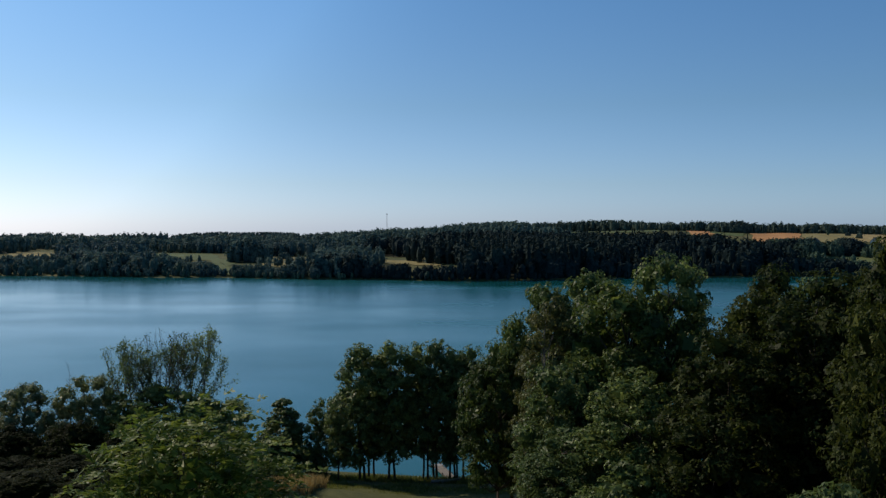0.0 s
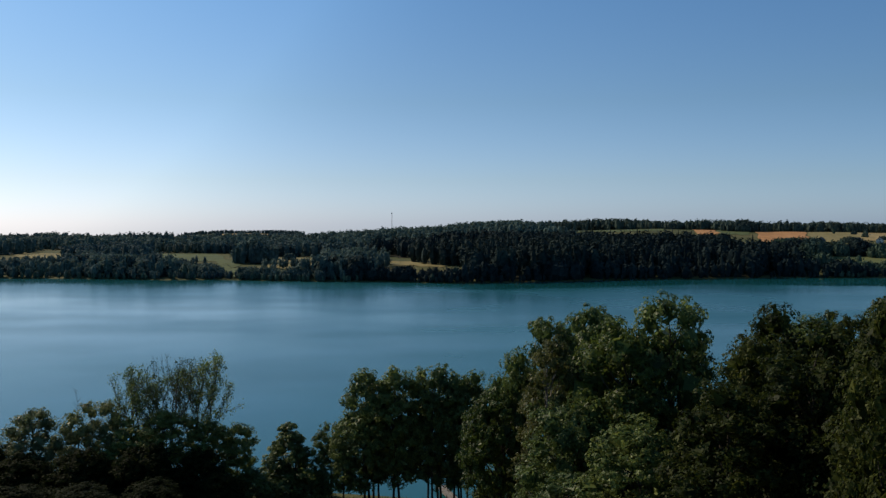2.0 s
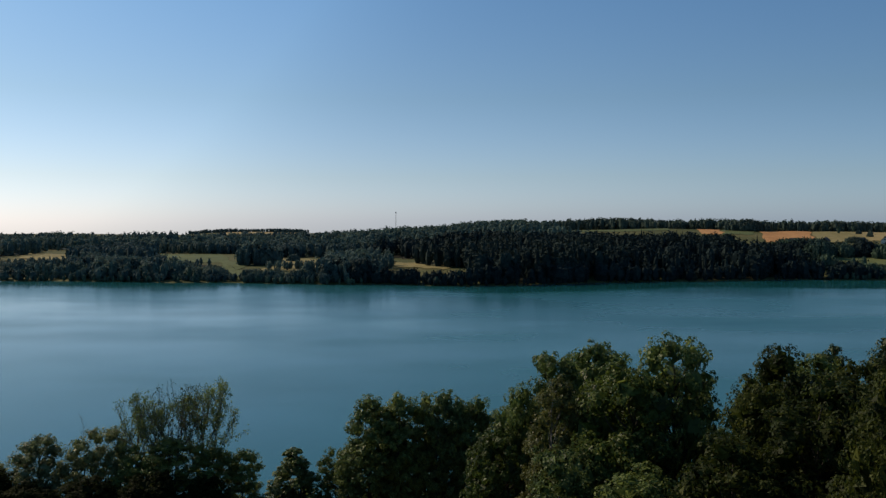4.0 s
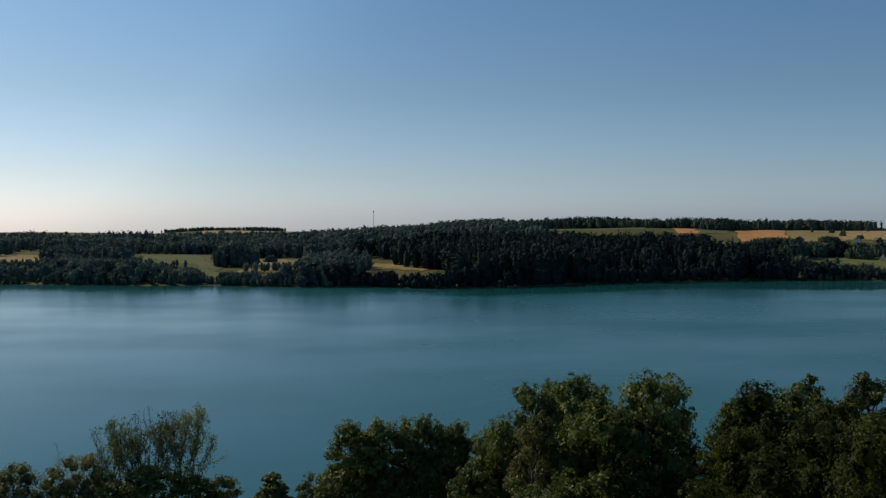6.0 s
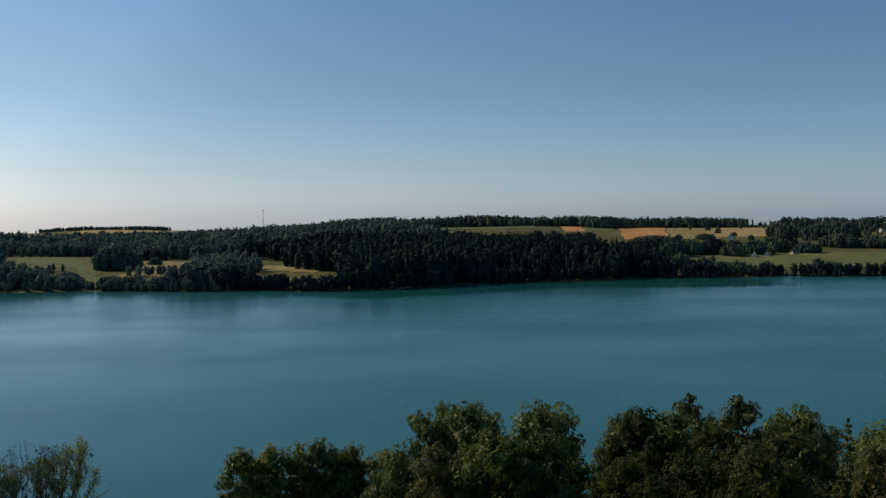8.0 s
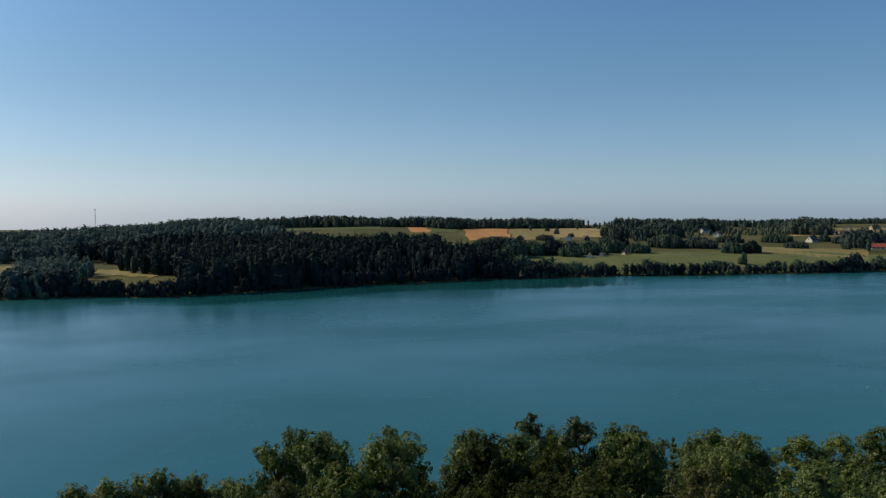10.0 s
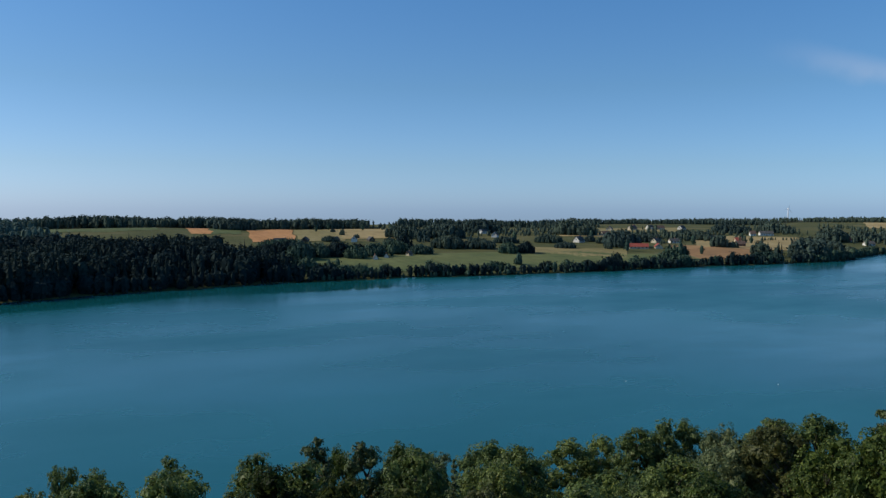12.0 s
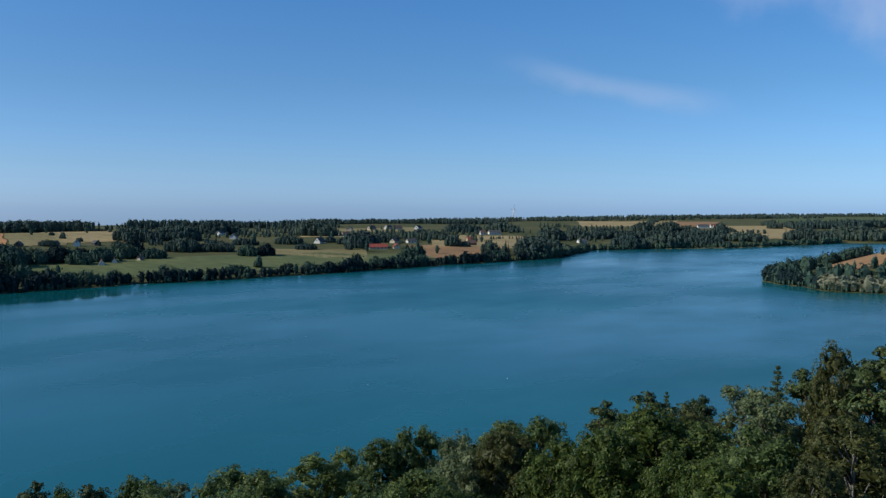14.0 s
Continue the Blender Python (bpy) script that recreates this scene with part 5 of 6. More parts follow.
FARM_COPSES = [
    (626, 496, 5, 3, 11.3, LEAFY), (675, 491, 20, 4, 11.4, LEAFY), (738, 502, 13, 9, 25.4, LEAFY), (751, 486, 7, 4, 17.9, LEAFY), (1025, 657, 19, 20, 19.6, MIXED),
    (1077, 647, 20, 20, 18.0, MIXED), (849, 524, 13, 7, 11.6, LEAFY), (574, 661, 11, 10, 6.9, LEAFY), (661, 720, 6, 5, 7.1, LEAFY), (1101, 876, 30, 30, 15.8, MIXED),
    (1162, 843, 31, 30, 15.5, MIXED), (761, 856, 28, 35, 22.6, MIXED), (916, 541, 7, 4, 9.4, LEAFY), (1168, 649, 25, 20, 16.2, MIXED), (1009, 524, 26, 20, 20.6, LEAFY),
]
BAY_COPSES = [
    (1061, 499, 27, 20, 21.0, LEAFY), (1118, 473, 28, 20, 19.2, LEAFY), (1265, 474, 36, 20, 17.0, LEAFY), (1361, 682, 22, 25, 18.0, CONIFER), (1416, 666, 22, 25, 21.5, CONIFER),
    (1457, 643, 19, 20, 12.6, MIXED), (1517, 609, 13, 15, 21.4, CONIFER), (1555, 607, 12, 10, 8.6, MIXED), (1120, 437, 10, 4, 10.8, LEAFY), (1394, 413, 41, 25, 24.3, CONIFER),
    (1471, 363, 47, 30, 26.7, CONIFER), (1766, 596, 15, 15, 11.4, MIXED), (1107, 274, 13, 4, 6.7, LEAFY), (-286, 554, 10, 4, 12.3, LEAFY), (-265, 549, 9, 3, 11.7, LEAFY),
]
LEFT_COPSES = [
    (-243, 541, 10, 4, 12.1, LEAFY), (-224, 539, 10, 4, 10.8, LEAFY), (-206, 538, 10, 5, 14.4, LEAFY), (-188, 536, 10, 5, 15.7, LEAFY), (-168, 531, 8, 4, 9.9, LEAFY),
    (-152, 525, 9, 4, 9, LEAFY), (-113, 513, 12, 5, 8, LEAFY), (-90, 507, 10, 4, 7.5, LEAFY), (-129, 695, 6, 2, 6.5, LEAFY), (-146, 643, 17, 10, 18.1, LEAFY),
    (-68, 506, 10, 6, 13, MIXED), (-51, 504, 12, 6, 14.3, MIXED), (-38, 498, 6, 3, 10.9, LEAFY), (-26, 494, 9, 4, 11.7, LEAFY), (-10, 491, 7, 4, 10.3, LEAFY),
]
GAP_COPSES = [
    (230, 576, 15, 13, 14, LEAFY), (246, 566, 12, 9, 11, LEAFY), (285, 692, 22, 13, 13, LEAFY), (301, 736, 24, 13, 12, LEAFY),
    (-146, 534, 7, 5, 7, LEAFY), (-159, 566, 7, 5, 7, LEAFY), (-126, 536, 6, 4, 7, LEAFY), (-75, 600, 9, 14, 12, LEAFY),
    (333, 966, 24, 12, 13, MIXED), (279, 536, 9, 4, 10, LEAFY), (262, 536, 9, 4, 9, LEAFY), (247, 538, 8, 4, 10, LEAFY), (297, 537, 8, 4, 10, LEAFY),
    (326, 664, 10, 8, 11, LEAFY), (346, 676, 9, 6, 10, LEAFY), (610, 732, 16, 12, 11, LEAFY), (560, 742, 14, 8, 9, LEAFY), (660, 690, 12, 8, 9, LEAFY),
]
EDGE_COPSES = [
    (-110, 530, 6, 2, 7.1, LEAFY), (-160, 526, 9, 5, 9, LEAFY), (-147, 522, 5, 4, 10.5, LEAFY), (-176, 532, 8, 5, 10, LEAFY),
]


def copse(k, x, y, across, deep, tall, mix):
    """A loose clump of trees, tallest in its middle and ragged at its edge."""
    rng = np.random.default_rng(1500 + k)
    n = int(np.clip(3.0 * math.pi * across * deep / (0.27 * tall) ** 2, 3, 120))
    a, r = rng.random(n) * 6.283, np.sqrt(rng.random(n))
    u, v, az = across * r * np.cos(a), deep * r * np.sin(a), math.atan2(x, y)
    px, py = x + u * math.cos(az) + v * math.sin(az), y - u * math.sin(az) + v * math.cos(az)
    on_land = shore_distance(px, py) > 0.3
    if not on_land.any():
        return
    stand("woodland", "uneven copse of dark green trees beyond the lake" if mix is not CONIFER else "copse of tall dark conifers beyond the lake",
          (px[on_land], py[on_land]), tall, mix, HAZED_LEFT if x < -70 else HAZED_WOOD if k % 3 == 0 or mix is CONIFER or x < 236 else HAZED_LEAF, 1700 + k, 900, (1.02 - 0.42 * r * r)[on_land])


for k, row in enumerate(itertools.chain(HILLSIDE_COPSES, MEADOW_COPSES, BANK_COPSES, FARM_COPSES, BAY_COPSES, LEFT_COPSES, EDGE_COPSES, GAP_COPSES)):
    copse(k, *row)



def hedge(label, a, b, tall, wide=9.0, every=5.0, mix=("leafy", "leafy", "bush"), seed=0):
    """A row of trees and bushes between two places, uneven and with gaps."""
    rng = np.random.default_rng(seed)
    n = int(math.hypot(b[0] - a[0], b[1] - a[1]) / every)
    u = (np.arange(n) + rng.random(n)) / n
    x, y = a[0] + (b[0] - a[0]) * u + rng.normal(size=n) * wide / 2, a[1] + (b[1] - a[1]) * u + rng.normal(size=n) * wide / 2
    keep = np.sin(u * 23 + seed) + rng.normal(size=n) * 0.4 > -0.75
    stand("hedgerow", label, (x[keep], y[keep]), tall, mix, HAZED_LEAF if seed % 2 else HAZED_WOOD, seed + 900)


HEDGES = (((600, 1110), (760, 1060), 10), ((560, 1010), (640, 960), 7), ((430, 780), (560, 775), 7), ((560, 860), (700, 840), 7), ((640, 880), (800, 850), 8), ((640, 1000), (860, 930), 9), ((860, 900), (1010, 870), 8), ((930, 860), (1150, 800), 8))
MORE_HEDGES = (((1250, 800), (1500, 730), 9), ((1680, 840), (2060, 1000), 10), ((1850, 640), (2100, 720), 10), ((2300, 1150), (2900, 820), 13), ((2000, 1300), (2500, 1150), 12), ((-350, 870), (-180, 880), 11), ((1420, 560), (1560, 540), 9), ((700, 650), (790, 690), 5), ((900, 680), (1000, 700), 5))
for k, (a, b, tall) in enumerate(HEDGES + MORE_HEDGES):
    hedge("uneven hedgerow of trees between the fields", a, b, tall, 8 + 5 * (k % 3), 5.0 - (k % 2), seed=k)

# ---- single trees along the far shore, in the fields and on the headland ----
FAR_TREE = {}
for kind, material in (("leafy", HAZED_LEAF), ("shady", HAZED_WOOD), ("pine", HAZED_WOOD), ("willow", LEAF_SILVER)):
    for k, shape in enumerate(PATTERNS["leafy" if kind in ("willow", "shady") else kind][:1 if kind == "willow" else 3]):
        root = new("shore_tree")
        soup("trunk", shape[-8:], BARK, root)
        soup("crown", shape[:-8], material, root)
        FAR_TREE.setdefault(kind, []).append(root)
FAR_LABEL = {"shady": "dark bushy tree before the shore wood", "leafy": "dark green bushy tree on the far shore", "pine": "tall pine on the far bank",
             "willow": "silvery grey willow on the headland shore"}


def far_tree(kind, x, y, tall, wide=1.0, group="trees on the far shore", pick=0):
    root = FAR_TREE[kind][pick % len(FAR_TREE[kind])]
    m = pose(x, y, height(x, y) - 0.1, 0, 0, (x * 91 + y * 17) % 360) @ Matrix.Diagonal((tall * wide, tall * wide, tall, 1))
    if root.name in used:
        ob = copy_thing(root, m)
        ob.matrix_basis = m
    else:
        used.add(root.name)
        root.matrix_basis = m
        ob = root
    return tagged(ob, FAR_LABEL[kind], "tree", group)


rng = np.random.default_rng(17)
bush_x, bush_y, wood_x, wood_y, made = [], [], [], [], 0
HEADLAND = LAKE[23:30]
for line in (HEADLAND, LAKE[1:21]):
    for (ax, ay), (bx, by) in zip(line, line[1:]):
        if bx < -330 or ax > 1420:
            continue
        along = math.hypot(bx - ax, by - ay)
        side = (-(by - ay) / along, (bx - ax) / along)
        for k in range(int(along / 1.05)):
            u, off = (k + rng.random()) / (along / 1.05), rng.uniform(-4.0, 9.0)
            x, y = ax + (bx - ax) * u + side[0] * off, ay + (by - ay) * u + side[1] * off
            if (-144 < x < -126 and y > 450) or (math.sin(x / 31.0 + 1.0) + math.sin(x / 11.0) < -1.93 and x > 150):
                continue
            off = shore_distance(np.array([x]), np.array([y]))[0]
            if not 0.15 < off < 8.0 or (line is HEADLAND and 118 < y < 163):
                continue
            bush_x.append(x)
            bush_y.append(y)
            if k % 6 == 0 and made < 290 and off > 1.0 and x < 960:
                made += 1
                tall = rng.uniform(5, 9.5)
                kind = "leafy"
                if line is HEADLAND:
                    tall = rng.uniform(8, 12)
                elif 20 < x < 225:
                    tall, kind = tall * 1.25, "pine" if rng.random() < 0.4 else "shady"
                far_tree(kind, x, y, tall, rng.uniform(0.9, 1.3), "trees on the headland" if line is HEADLAND else "trees on the far shore", k // 6)
bush_x, bush_y = np.array(bush_x), np.array(bush_y)
full = ((bush_x > 20) & (bush_x < 235)) | ((bush_x > 550) & (bush_y < 260))
rises = np.where(full, 1.0, np.where(bush_x < -60, 0.6, 0.76) + 0.16 * np.sin(bush_x / 17 + 2 * np.sin(bush_x / 41)) + 0.08 * np.sin(bush_x / 6.3))
for here, material, label in ((bush_x < -60, HAZED_LEFT, "green bushes along the lake shore"), ((bush_x >= -60) & (bush_x < 720), HAZED_WOOD, "dense dark bushes along the lake shore"),
                              (bush_x >= 720, HAZED_LEAF, "green bushes and small trees along the bay shore")):
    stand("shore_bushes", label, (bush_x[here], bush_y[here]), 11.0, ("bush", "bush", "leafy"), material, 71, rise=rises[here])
fringe_x, fringe_y = [], []
for line in (HEADLAND, LAKE[1:21]):
    for (ax, ay), (bx, by) in zip(line, line[1:]):
        for u in np.arange(0, 1, 1.6 / math.hypot(bx - ax, by - ay)):
            fringe_x.append(ax + (bx - ax) * u)
            fringe_y.append(ay + (by - ay) * u)
fringe_x, fringe_y = np.array(fringe_x) + rng.normal(size=len(fringe_x)) * 2.5, np.array(fringe_y) + rng.normal(size=len(fringe_y)) * 2.5
off = shore_distance(fringe_x, fringe_y)
keep = (off > -1.3) & (off < 1.6) & ~((fringe_x > -144) & (fringe_x < -126))
shady = keep & (fringe_x > -40) & (fringe_x < 240)
keep &= ~shady
stand("shore_bushes", "low overhanging bushes and reeds at the waterline", (fringe_x[keep], fringe_y[keep]), 4.2, ("bush",), HAZED_LEAF, 72, 0)
stand("shore_bushes", "dark overhanging bushes below the shore wood", (fringe_x[shady], fringe_y[shady]), 4.2, ("bush",), HAZED_WOOD, 74, 0)
gap = np.random.default_rng(29)
stand("shore_bushes", "low green bushes below the grass strip", (gap.uniform(-147, -123, 34), gap.uniform(513, 526, 34)), 5.5, ("bush", "bush", "leafy"), HAZED_LEFT, 73)
for x, y, tall in ((269, 573, 9), (275, 571, 10), (428, 550, 12), (420, 930, 9), (450, 960, 10), (500, 965, 9), (610, 610, 12), (560, 1000, 10), (740, 640, 12), (900, 700, 11),
                   (840, 640, 10), (1030, 640, 12), (1600, 800, 12), (660, 560, 10), (585, 760, 13), (700, 760, 12), (330, 650, 11), (360, 640, 9)):
    far_tree("leafy", x, y, tall, 1.0, "field trees beyond the lake", int(x) % 3)
for x, y, tall in ((640, 205, 15), (625, 200, 15), (660, 200, 14), (690, 195, 13), (612, 185, 11), (672, 150, 6), (650, 122, 5), (676, 190, 12), (706, 190, 12), (634, 190, 12),
                   (585, 160, 11), (592, 140, 9), (604, 128, 8), (580, 120, 12), (588, 100, 13)):
    far_tree("leafy", x, y, tall, 1.1, "trees on the headland", int(y) % 3)

for k in range(10):
    far_tree("willow", 566 + 0.08 * (k - 4) ** 2 + (k % 3), 160 - 4.4 * k, 10.5 + 1.5 * math.sin(2.3 * k), 1.45, "trees on the headland", k)
stand("woodland", "dense green trees behind the headland willows", in_quad([(575, 168), (581, 114), (628, 108), (634, 184)], 120, 79, 6.0), 9.5, LEAFY, HAZED_LEAF, 80)
for x, y, tall in ((582, 166, 15), (586, 157, 16), (584, 149, 16), (588, 141, 16), (591, 132, 15), (580, 172, 13), (592, 179, 12), (600, 187, 13), (612, 194, 14), (596, 124, 15), (577, 164, 12), (620, 203, 15), (604, 200, 14)):
    far_tree("leafy", x, y, tall, 1.1, "trees on the headland", int(y))
rng = np.random.default_rng(23)
x, y = in_quad([(560, 690), (1050, 570), (1560, 980), (640, 1120)], 1100, 77)
keep = np.sin(x / 37 + 2 * np.sin(y / 60)) + np.sin(y / 29 + x / 90) + rng.normal(size=len(x)) * 0.15 > 1.02
stand("woodland", "scattered clumps of trees round the farms", (x[keep], y[keep]), 10, LEAFY, HAZED_LEAF, 78)

# ---- houses ----


def house(x, y, long, deep, wall_h, roof_h, turn, wall, roof, label, chimney=True, name="house", floor_rows=1):
    """A gabled house: walls, overhanging roof, chimney, and windows and a door set on the long sides."""
    root = new(name)
    root.matrix_basis = pose(x, y, height(x, y) - 0.2, 0, 0, turn)
    bm = bmesh.new()
    a, b = long / 2, deep / 2
    low = [bm.verts.new(p) for p in ((-a, -b, -0.6), (a, -b, -0.6), (a, b, -0.6), (-a, b, -0.6))]
    top = [bm.verts.new(p) for p in ((-a, -b, wall_h), (a, -b, wall_h), (a, b, wall_h), (-a, b, wall_h))]
    peak = [bm.verts.new(p) for p in ((-a, 0, wall_h + roof_h), (a, 0, wall_h + roof_h))]
    for f in ((low[0], low[1], top[1], top[0]), (low[2], low[3], top[3], top[2]), (low[1], low[2], top[2], peak[1], top[1]), (low[3], low[0], top[0], peak[0], top[3]), low[::-1]):
        bm.faces.new(f)
    part("wall", bm, wall, root)
    bm = bmesh.new()
    e, drop = 0.45, 0.45 * roof_h / b
    for s in (-1, 1):
        p = [(-a - e, s * (b + e), wall_h - drop), (a + e, s * (b + e), wall_h - drop), (a + e, 0, wall_h + roof_h + 0.05), (-a - e, 0, wall_h + roof_h + 0.05)]
        under = [bm.verts.new(v) for v in p]
        over = [bm.verts.new((v[0], v[1], v[2] + 0.25)) for v in p]
        bm.faces.new(over)
        bm.faces.new(under[::-1])
        for k in range(4):
            bm.faces.new((under[k], under[(k + 1) % 4], over[(k + 1) % 4], over[k]))
    cover = part("roof", bm, roof, root)
    if chimney:
        bm = bmesh.new()
        box(bm, a * 0.35, b * 0.15, wall_h + roof_h * 0.6, 0.7, 0.7, roof_h * 0.4 + 1.0)
        part("chimney", bm, BRICK_WALL, cover)
    count = max(2, int(long / 3.2)) if wall_h > 1.8 else 1
    for s in (-1, 1):
        for k in range(count):
            wx = -a + (k + 0.5) * long / count
            if k == count // 2 and (s < 0 or wall_h < 1.8):
                bm = bmesh.new()
                box(bm, wx, s * (b + 0.03), 0.2, 1.1, 0.1, min(2.1, wall_h - 0.1))
                part("door", bm, BROWN_ROOF, root)
                continue
            for fl in range(floor_rows):
                bm = bmesh.new()
                box(bm, wx, s * (b + 0.02), 1.0 + 2.6 * fl, 1.2, 0.08, 1.3)
                part("window", bm, WINDOW_GLASS, root)
    for s in (-1, 1) if wall_h > 1.8 else ():
        bm = bmesh.new()
        box(bm, s * (a + 0.02), 0, wall_h + 0.2, 0.08, 1.2, 1.2)
        part("window", bm, WINDOW_GLASS, root)
    return tagged(root, label, "house", "houses beyond the lake")


MEADOW_HOUSES = [
    (334, 622, 5, 4, 1.4, 3.0, 70, WHITE_WALL, GREY_ROOF, "white gabled house above the far meadow"),
    (350, 632, 5, 4, 1.4, 2.8, 60, WHITE_WALL, GREY_ROOF, "small white gabled house in the meadow"),
    (377, 640, 5, 4, 2.0, 2.2, 20, CREAM_WALL, BROWN_ROOF, "cream house half hidden by trees"),
    (322, 800, 13, 7, 2.2, 2.4, 10, DARK_WALL, GREY_ROOF, "long grey barn below the ploughed field"),
    (352, 806, 9, 6, 2.2, 2.6, 50, DARK_WALL, GREY_ROOF, "low grey-roofed farm building"),
    (384, 803, 8, 6, 2.4, 2.6, 25, DARK_WALL, GREY_ROOF, "grey-roofed shed beside the farm"),
    (403, 797, 8, 6, 3.4, 2.8, 60, WHITE_WALL, GREY_ROOF, "white farmhouse with grey roof"),
    (424, 800, 10, 6, 2.4, 2.4, 80, DARK_WALL, GREY_ROOF, "low dark farm shed by trees"),
    (606, 826, 9, 7, 3.4, 3.0, 40, WHITE_WALL, BROWN_ROOF, "white house with dark roof on the hill"),
]
FARM_HOUSES = [
    (640, 898, 14, 7, 3.0, 2.6, 20, WHITE_WALL, GREY_ROOF, "white house on the hilltop"),
    (643, 718, 11, 8, 2.6, 4.2, 15, WHITE_WALL, GREY_ROOF, "white gabled house with dark roof"),
    (640, 624, 19, 8, 2.4, 3.0, -40, CREAM_WALL, RED_ROOF, "long farmhouse with bright red roof"),
    (660, 616, 12, 7, 2.4, 3.0, 50, CREAM_WALL, RED_ROOF, "red-roofed farm outbuilding near trees"),
    (716, 672, 9, 7, 2.6, 2.8, 10, CREAM_WALL, GREY_ROOF, "pale house with a grey roof"),
    (736, 664, 11, 7, 2.6, 2.6, -20, WHITE_WALL, GREY_ROOF, "low white house near the farm"),
    (776, 606, 10, 7, 2.8, 3.0, -30, BRICK_WALL, BROWN_ROOF, "brick house beside the brown field"),
    (829, 690, 12, 8, 3.0, 3.4, -30, CREAM_WALL, GREY_ROOF, "cream house with grey roof among fields"),
    (846, 662, 10, 7, 2.6, 3.2, -30, CREAM_WALL, RED_ROOF, "house with a red roof among trees"),
]
VILLAGE_HOUSES = [
    (1031, 658, 13, 9, 3.0, 5.0, -40, CREAM_WALL, RED_ROOF, "cream house with bright red roof"),
    (1047, 650, 9, 7, 2.6, 3.6, -20, WHITE_WALL, RED_ROOF, "small house with a red roof"),
    (1013, 600, 12, 8, 2.8, 2.6, -30, WHITE_WALL, GREY_ROOF, "white house with grey roof by the bay"),
    (1076, 795, 19, 9, 3.6, 3.0, -35, WHITE_WALL, GREY_ROOF, "large white building among the fields"),
    (1056, 803, 8, 7, 3.0, 4.0, -35, WHITE_WALL, BROWN_ROOF, "white gabled house in the fields"),
    (764, 838, 12, 8, 2.8, 3.0, 10, WHITE_WALL, GREY_ROOF, "white village house with grey roof"), (785, 825, 11, 8, 2.8, 3.4, -15, CREAM_WALL, BROWN_ROOF, "cream village house with brown roof"),
    (1044, 1030, 12, 9, 3.0, 5.0, 30, WHITE_WALL, RED_ROOF, "white village house with red roof"), (1072, 1020, 12, 9, 4.0, 4.0, 0, WHITE_WALL, GREY_ROOF, "white village house with grey roof"),
    (1085, 1010, 14, 9, 3.0, 4.0, -20, WHITE_WALL, BROWN_ROOF, "white village house with brown roof"), (1020, 1010, 16, 9, 3.0, 4.0, 10, CREAM_WALL, BROWN_ROOF, "cream village house with brown roof"),
    (1110, 985, 14, 9, 3.0, 4.0, 15, WHITE_WALL, GREY_ROOF, "white village house with grey roof"), (960, 1000, 16, 9, 3.0, 4.0, 40, CREAM_WALL, BROWN_ROOF, "cream village house with brown roof"),
]
FAR_HOUSES = [
    (1681, 712, 22, 10, 4.0, 4.0, -50, WHITE_WALL, GREY_ROOF, "large white farm building far off"), (1725, 705, 18, 10, 4.0, 4.0, -50, WHITE_WALL, BROWN_ROOF, "white farmhouse far off"),
    (1700, 690, 14, 10, 4.0, 4.0, -50, CREAM_WALL, RED_ROOF, "red-roofed farmhouse far off"),
    (2010, 588, 22, 11, 4.0, 4.0, -60, WHITE_WALL, GREY_ROOF, "white farm building beyond the lake's end"), (1954, 552, 18, 10, 4.0, 4.0, -60, WHITE_WALL, GREY_ROOF, "long white farm shed far off"),
]
for row in itertools.chain(MEADOW_HOUSES, FARM_HOUSES, VILLAGE_HOUSES, FAR_HOUSES):
    house(*row, chimney="barn" not in row[9] and "shed" not in row[9], floor_rows=2 if row[4] > 3.9 else 1)

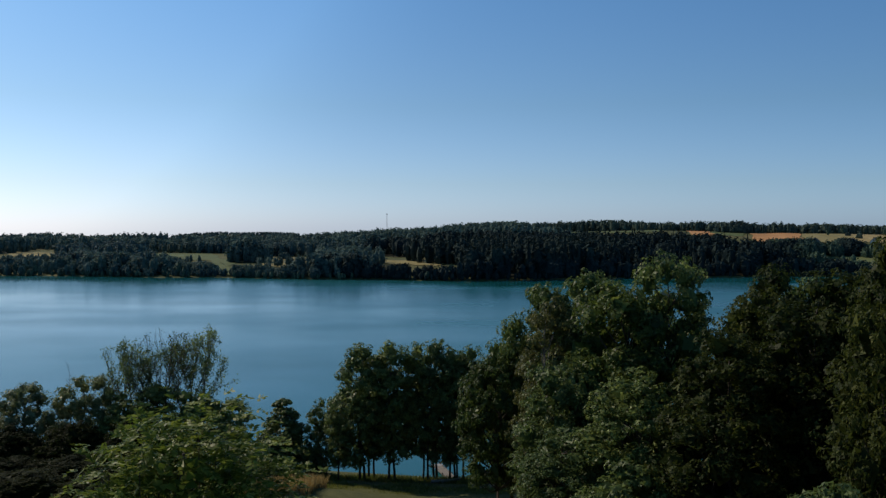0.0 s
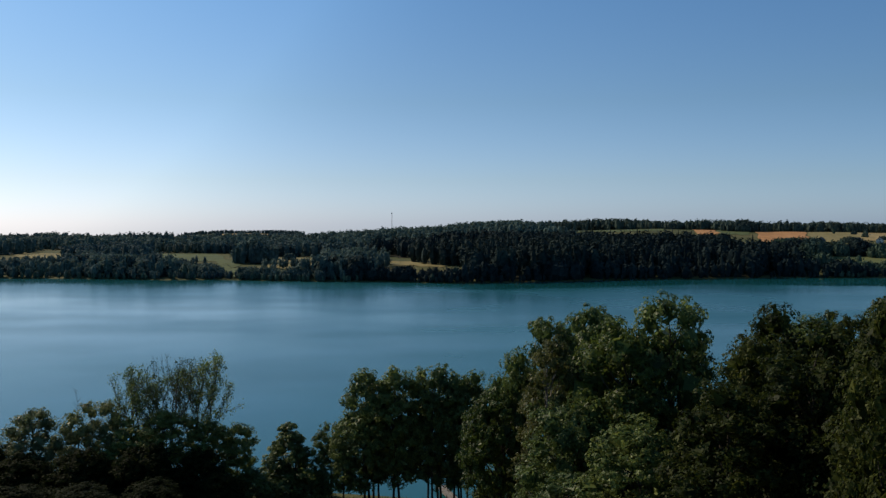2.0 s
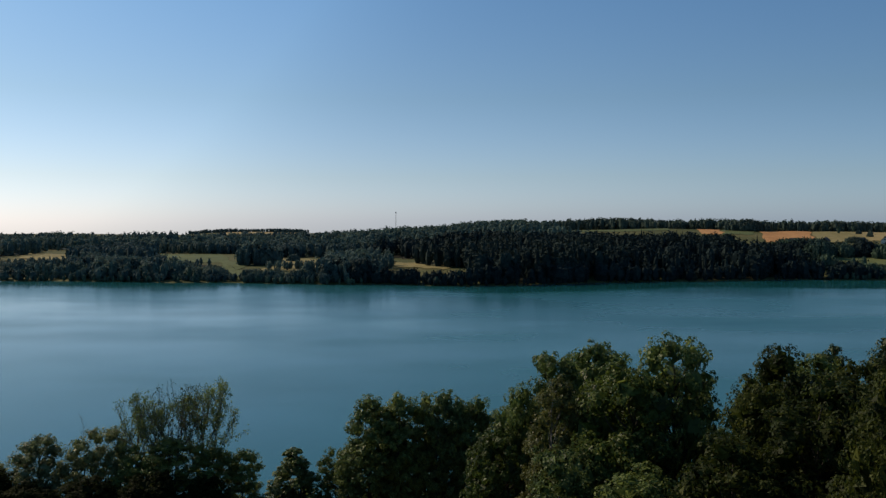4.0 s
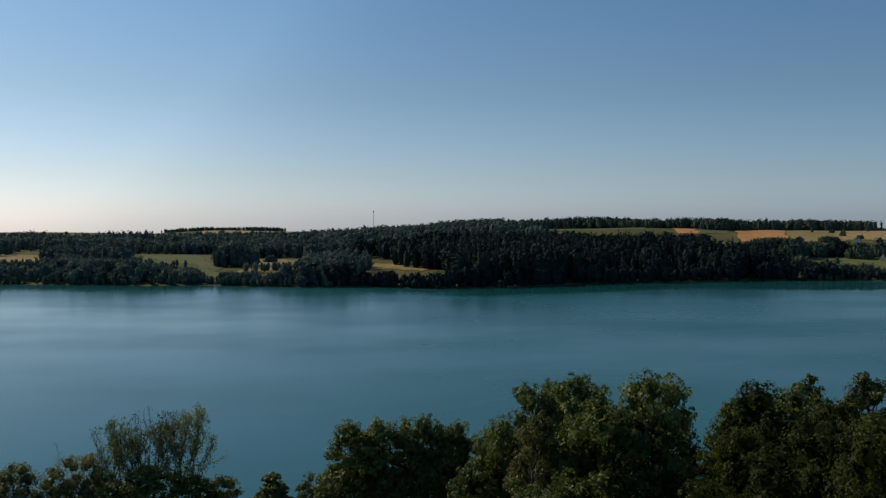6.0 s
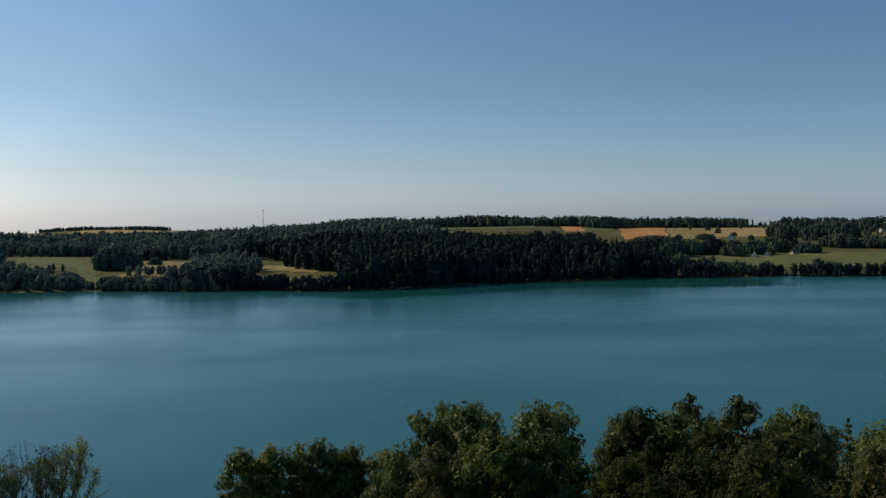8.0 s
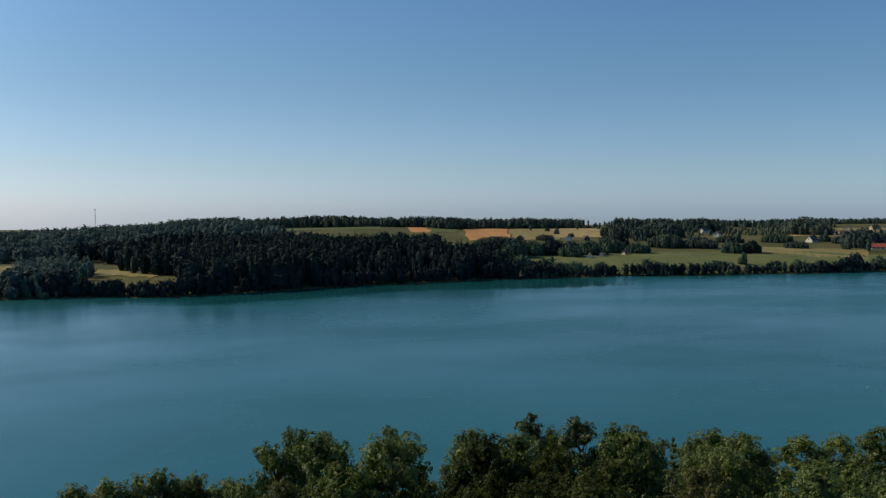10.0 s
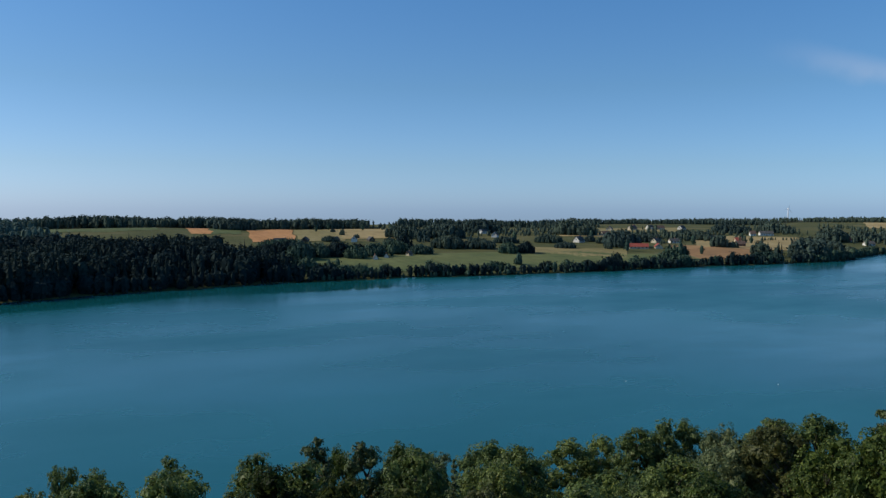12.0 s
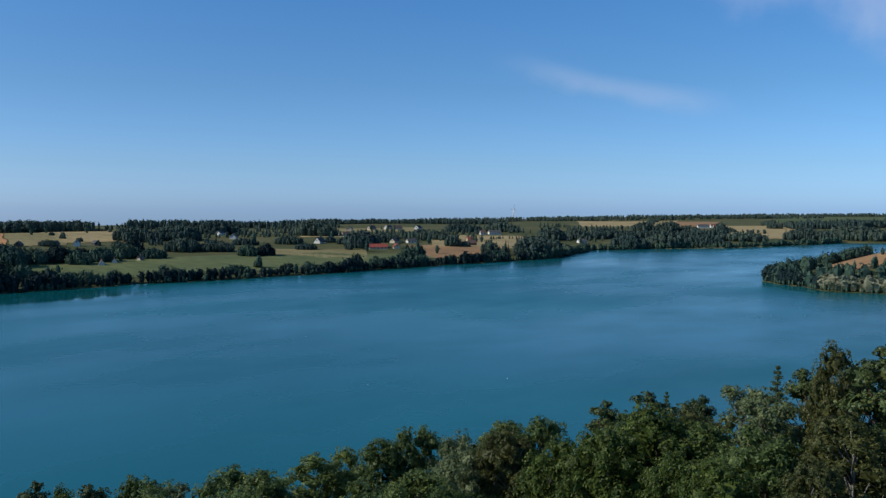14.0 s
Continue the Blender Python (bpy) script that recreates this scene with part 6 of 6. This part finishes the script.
# ---- mast and wind turbine on the skyline ----
radio_mast = new("radio_mast")
x, y = -79, 1202
radio_mast.matrix_basis = pose(x, y, height(x, y))
top = 48.0 - height(x, y)
for k in range(3):
    a = 2.094 * k
    bm = bmesh.new()
    tube(bm, [(0.9 * math.cos(a), 0.9 * math.sin(a), -0.5), (0.35 * math.cos(a), 0.35 * math.sin(a), top)], [0.12, 0.1], 5)
    part("leg", bm, MAST_STEEL, radio_mast)
for k in range(14):
    u0, u1 = k / 14, (k + 1) / 14
    for j in range(3):
        a, c = 2.094 * j, 2.094 * (j + 1)
        r0, r1 = 0.9 - 0.55 * u0, 0.9 - 0.55 * u1
        bm = bmesh.new()
        tube(bm, [(r0 * math.cos(a), r0 * math.sin(a), top * u0), (r1 * math.cos(c), r1 * math.sin(c), top * u1)], [0.06, 0.06], 4)
        part("brace", bm, MAST_STEEL, radio_mast)
bm = bmesh.new()
box(bm, 0, 0, top, 1.4, 1.4, 1.6)
part("antenna_head", bm, MAST_STEEL, radio_mast)
tagged(radio_mast, "thin steel lattice radio mast on the ridge", "radio mast")

turbine = new("wind_turbine")
x, y = 3000 * math.sin(radians(54.8)), 3000 * math.cos(radians(54.8))
turbine.matrix_basis = pose(x, y, height(x, y), 0, 0, -54.8 + 35)
hub = 54.0 - height(x, y)
bm = bmesh.new()
tube(bm, [(0, 0, -1), (0, 0, hub * 0.5), (0, 0, hub)], [1.9, 1.5, 1.1], 14)
part("tower", bm, TURBINE_WHITE, turbine)
bm = bmesh.new()
tube(bm, [(0, 3, hub + 0.4), (0, 2.4, hub + 0.4), (0, -2.2, hub + 0.4), (0, -3.2, hub + 0.4)], [0.9, 1.3, 1.2, 0.5], 10)
part("nacelle", bm, TURBINE_WHITE, turbine)
for k in range(3):
    a = radians(15 + 120 * k)
    way, side = Vector((math.sin(a), 0, math.cos(a))), Vector((math.cos(a), 0, -math.sin(a)))
    c = Vector((0, -3.0, hub + 0.4))
    bm = bmesh.new()
    outline = [(0.5, -0.6), (3, -1.1), (9, -0.7), (17, -0.25), (17.5, 0), (9, 0.4), (3, 0.6), (0.5, 0.6)]
    front = [bm.verts.new(c + way * p + side * q) for p, q in outline]
    rear = [bm.verts.new(c + way * p + side * q * 0.9 + Vector((0, 0.3, 0))) for p, q in outline]
    bm.faces.new(front)
    bm.faces.new(rear[::-1])
    for s in range(8):
        bm.faces.new((front[s], front[(s + 1) % 8], rear[(s + 1) % 8], rear[s]))
    part("blade", bm, TURBINE_WHITE, turbine)
tagged(turbine, "white three-bladed wind turbine on the skyline", "wind turbine")
